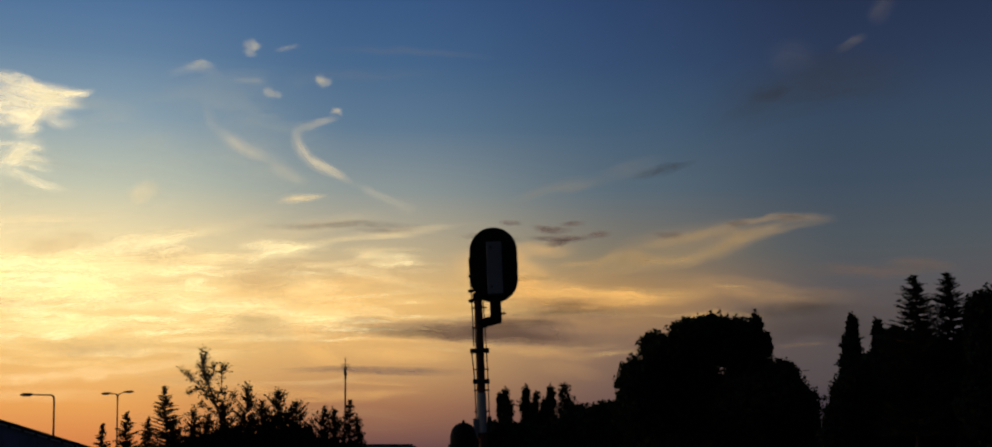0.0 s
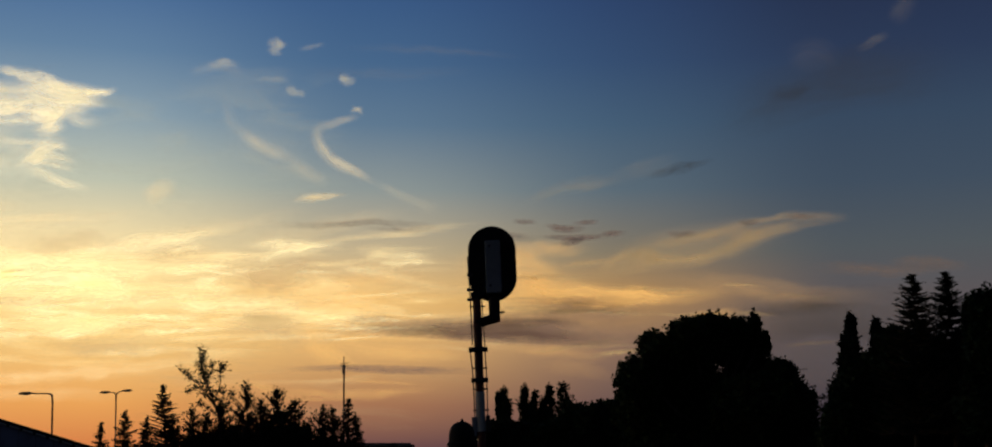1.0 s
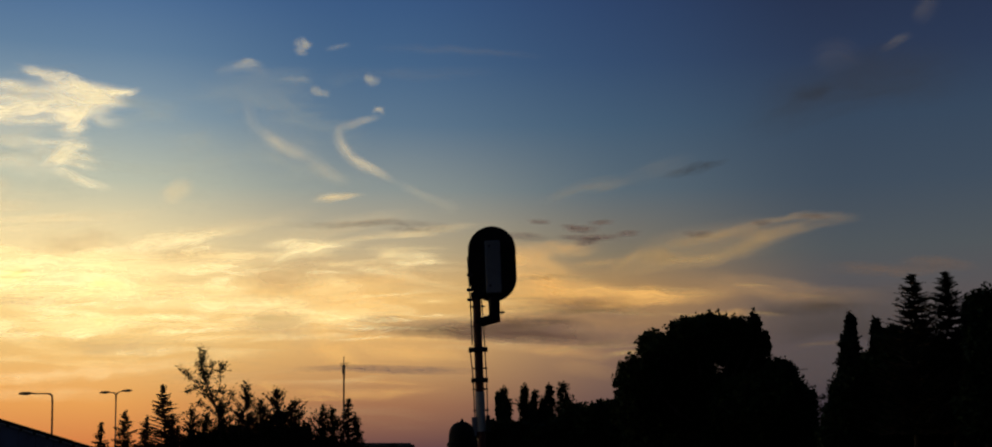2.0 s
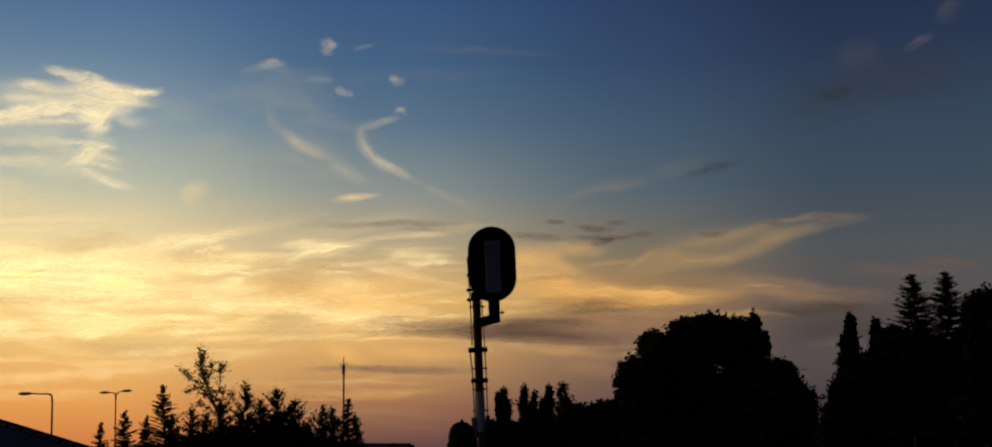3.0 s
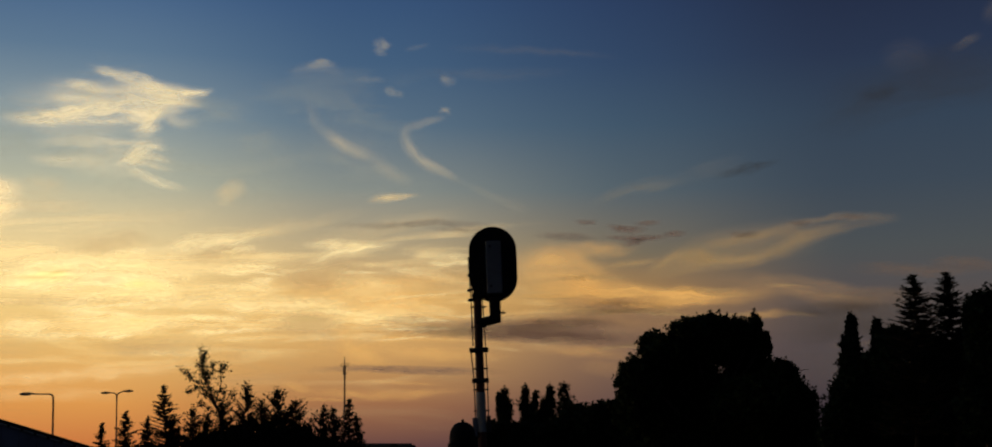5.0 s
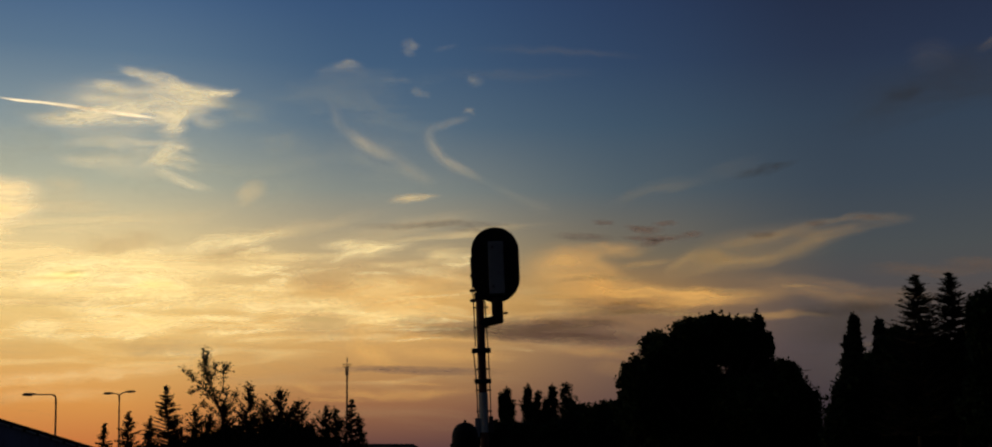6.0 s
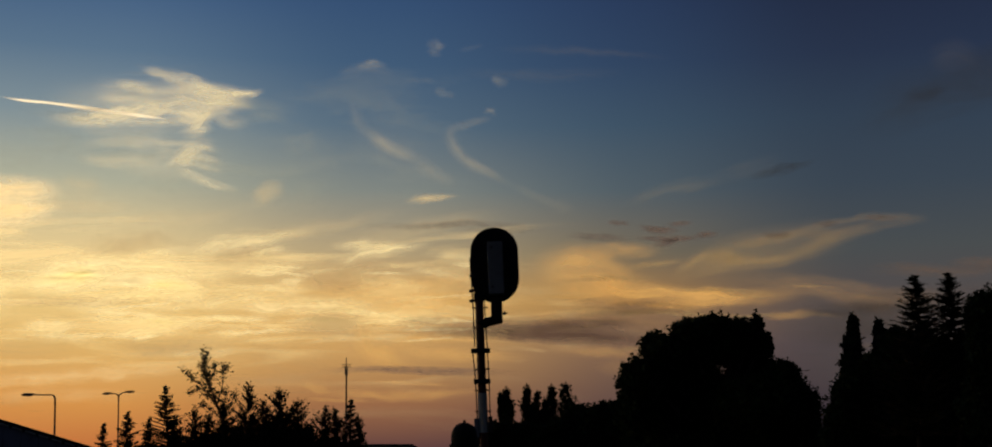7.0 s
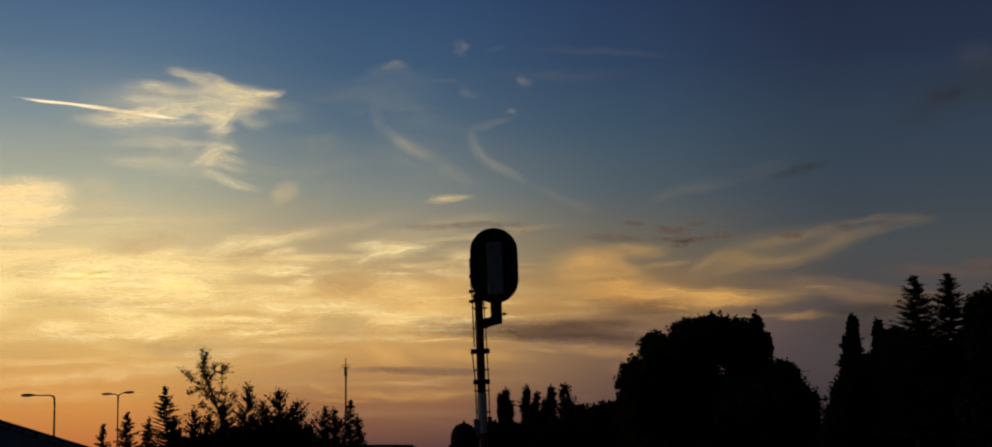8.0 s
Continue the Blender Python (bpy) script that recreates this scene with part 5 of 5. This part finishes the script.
wisp(sky_cloud, AMBER, 0.28, (-674, 240, 6.3), (-618, 228, 12.6), (-562, 211, 7.9))
wisp(sky_cloud, AMBER, 0.28, (-654, 207, 7.9), (-525, 215, 12.6), (-340, 206, 14.1), (-81, 228, 11.0))
wisp(sky_cloud, AMBER, 0.1, (178, 288, 15.8), (326, 279, 22.1), (418, 251, 12.6))
sky_cloud = cloud("low_streak", "long pale streak low in the sunset", 4033.5, 7.5)
wisp(sky_cloud, PEACH, 0.22, (-1833, 235, 13.0), (-1461, 253, 16.8), (-1183, 272, 18.7), (-923, 301, 14.9), (-681, 335, 7.5))
wisp(sky_cloud, PEACH, 0.12, (-1607, 205, 11.2), (-1310, 212, 18.6), (-1049, 201, 11.2))
sky_cloud = cloud("bright_cloud", "bright sunlit cloud with a soft edge", 4037.4, 52.5)
wisp(sky_cloud, PEACH, 0.7, (-2300, 797, 64.9), (-1956, 797, 72.6), (-1688, 791, 64.9), (-1478, 789, 38.2))
wisp(sky_cloud, PEACH, 0.45, (-1883, 836, 19.1), (-1653, 842, 26.8), (-1485, 848, 15.3))
wisp(sky_cloud, PEACH, 0.5, (-1875, 737, 26.7), (-1685, 743, 34.3), (-1476, 758, 15.3))
wisp(sky_cloud, PEACH, 0.6, (-1803, 801, 26.7), (-1632, 809, 34.4), (-1476, 813, 19.1))
wisp(sky_cloud, PEACH, 0.5, (-1763, 774, 15.3), (-1610, 770, 22.9), (-1470, 778, 11.5))
sky_cloud = cloud("golden_cloud", "fine fanning threads of golden cloud", 4008, 33)
wisp(sky_cloud, GOLD, 0.35, (-1437, 607, 8.0), (-1269, 619, 12.8), (-1100, 634, 12.8), (-969, 661, 8.0))
wisp(sky_cloud, GOLD, 0.3, (-1303, 566, 6.4), (-1153, 569, 11.2), (-984, 566, 11.2), (-853, 581, 6.4))
wisp(sky_cloud, GOLD, 0.35, (-982, 520, 6.4), (-851, 528, 11.2), (-720, 520, 12.7), (-589, 535, 8.0))
wisp(sky_cloud, GOLD, 0.3, (-906, 494, 6.4), (-756, 498, 11.1), (-588, 486, 12.7), (-419, 494, 8.0))
wisp(sky_cloud, GOLD, 0.3, (-717, 445, 6.4), (-568, 452, 11.1), (-418, 441, 11.1), (-269, 449, 6.4))
wisp(sky_cloud, GOLD, 0.3, (-997, 441, 6.3), (-866, 434, 9.5), (-736, 443, 6.4))
wisp(sky_cloud, GOLD, 0.3, (-421, 588, 8.0), (-270, 566, 14.4), (-120, 539, 9.6))
wisp(sky_cloud, GOLD, 0.28, (-346, 626, 8.0), (-196, 619, 12.8), (-83, 604, 8.0))
wisp(sky_cloud, GOLD, 0.3, (-1469, 509, 6.4), (-1357, 516, 11.1), (-1207, 520, 8.0))
wisp(sky_cloud, GOLD, 0.3, (-1205, 475, 6.4), (-1092, 464, 11.1), (-980, 471, 6.4))
wisp(sky_cloud, GOLD, 0.3, (-1178, 326, 7.9), (-974, 333, 12.6), (-789, 348, 7.9))
wisp(sky_cloud, GOLD, 0.25, (-382, 479, 4.8), (-326, 482, 8.0), (-251, 486, 4.8))
sky_cloud = cloud("slate_bank", "dim slate-grey bank of cloud behind the trees", 3989, 26.9)
wisp(sky_cloud, SLATE, 0.7, (680, 424, 29.7), (866, 426, 59.4), (1015, 443, 52.1), (1182, 439, 63.2), (1554, 435, 74.3))
wisp(sky_cloud, SLATE, 0.6, (621, 296, 73.9), (954, 324, 111.0), (1324, 324, 111.0), (1583, 324, 92.5))
wisp(sky_cloud, SLATE, 0.4, (737, 454, 9.3), (923, 458, 16.7), (1053, 465, 14.9), (1146, 454, 9.3))

CONTRAIL = sheet("contrail", "straight bright contrail crossing the cloud", TRAIL, [(1.0, [(-1527, 1097, 2.1), (-1432, 1081, 3.4), (-1346, 1072, 3), (-1260, 1060, 4.6), (-1165, 1046, 4.8), (-1071, 1033, 4.3), (-976, 1021, 2.1)])], 3940, 0.15)

# ---- a bird that flits across ----
def build_bird():
    s = thing("bird", pose(0, 70, 30), "small dark bird in flight, seen against the sky", "bird")
    bm = bmesh.new()
    tube(bm, [(0, -0.22, 0), (0, -0.16, 0.01), (0, -0.05, 0.0), (0, 0.08, 0), (0, 0.2, 0)], [0.012, 0.04, 0.06, 0.045, 0.01], 10)
    part("body", bm, FEATHER, s)
    for side in (-1, 1):
        bm = bmesh.new()
        rows = [((0.03, 0.09, 0.01), (0.03, -0.08, 0.01)), ((0.2, 0.12, 0.08), (0.2, -0.05, 0.08)), ((0.36, 0.06, 0.1), (0.36, -0.05, 0.1)), ((0.52, -0.06, 0.05), (0.52, -0.09, 0.05))]
        top = [[bm.verts.new((side * x, y, z + 0.006)) for x, y, z in r] for r in rows]
        low = [[bm.verts.new((side * x, y, z - 0.006)) for x, y, z in r] for r in rows]
        for a, b, c, d in zip(top, top[1:], low, low[1:]):
            bm.faces.new((a[0], b[0], b[1], a[1])), bm.faces.new((c[0], c[1], d[1], d[0]))
            bm.faces.new((a[0], c[0], d[0], b[0])), bm.faces.new((a[1], b[1], d[1], c[1]))
        bmesh.ops.recalc_face_normals(bm, faces=bm.faces)
        part("wing", bm, FEATHER, s)
    bm = bmesh.new()
    v = [bm.verts.new(p) for p in ((0.015, -0.18, 0.008), (-0.015, -0.18, 0.008), (-0.06, -0.34, 0.008), (0.06, -0.34, 0.008), (0, -0.18, -0.006), (0, -0.33, -0.006))]
    for f in ((0, 1, 2, 3), (0, 3, 5, 4), (1, 4, 5, 2), (2, 5, 3), (0, 4, 1)):
        bm.faces.new([v[i] for i in f])
    part("tail", bm, FEATHER, s)
    for piece in s.children:
        piece.data.transform(Matrix.Scale(0.42, 4))
    return s


BIRD = build_bird()


def motions():
    # metres a second along the wind; the clouds are built as they stand at 3.5 s
    for ob, speed in DRIFTING:
        start = ob.location.copy()
        walk(ob, [(t, pose(start.x + speed * (t - 3.5), start.y, start.z)) for t in (0.0, 2.0, 4.0, 6.0, 8.0)])
    # the trail grows in from the west behind its aircraft, then drifts
    walk(CONTRAIL, [(0.0, pose(-760, 3940, 95)), (4.6, pose(-700, 3940, 88)), (5.6, pose(-45, 3940, 4)), (6.5, pose(0, 3940, 0)), (8.0, pose(64, 3940, 0))])
    walk(BIRD, [(0, pose(10.0, 32, 21.37, 20, 48, 20)), (3.0, pose(1.84, 32, 17.03, 20, 48, 20)), (3.3, pose(-1.82, 32, 14.54, 20, 48, 20)), (3.4, pose(-3.49, 32, 13.35, 20, 48, 20)), (3.5, pose(-5.14, 32, 12.18, 20, 48, 20)), (3.6, pose(-6.77, 32, 11.03, 20, 48, 20)), (3.7, pose(-8.38, 32, 9.89, 20, 48, 20)), (3.8, pose(-9.98, 32, 8.76, 20, 48, 20)), (3.9, pose(-11.55, 32, 7.64, 20, 48, 20)), (4.0, pose(-13.1, 32, 6.54, 20, 48, 20)), (5.0, pose(-19.24, 32, 5.98, 20, 48, 20)), (8.0, pose(-25.23, 32, 5.98, 20, 48, 20))])


motions()
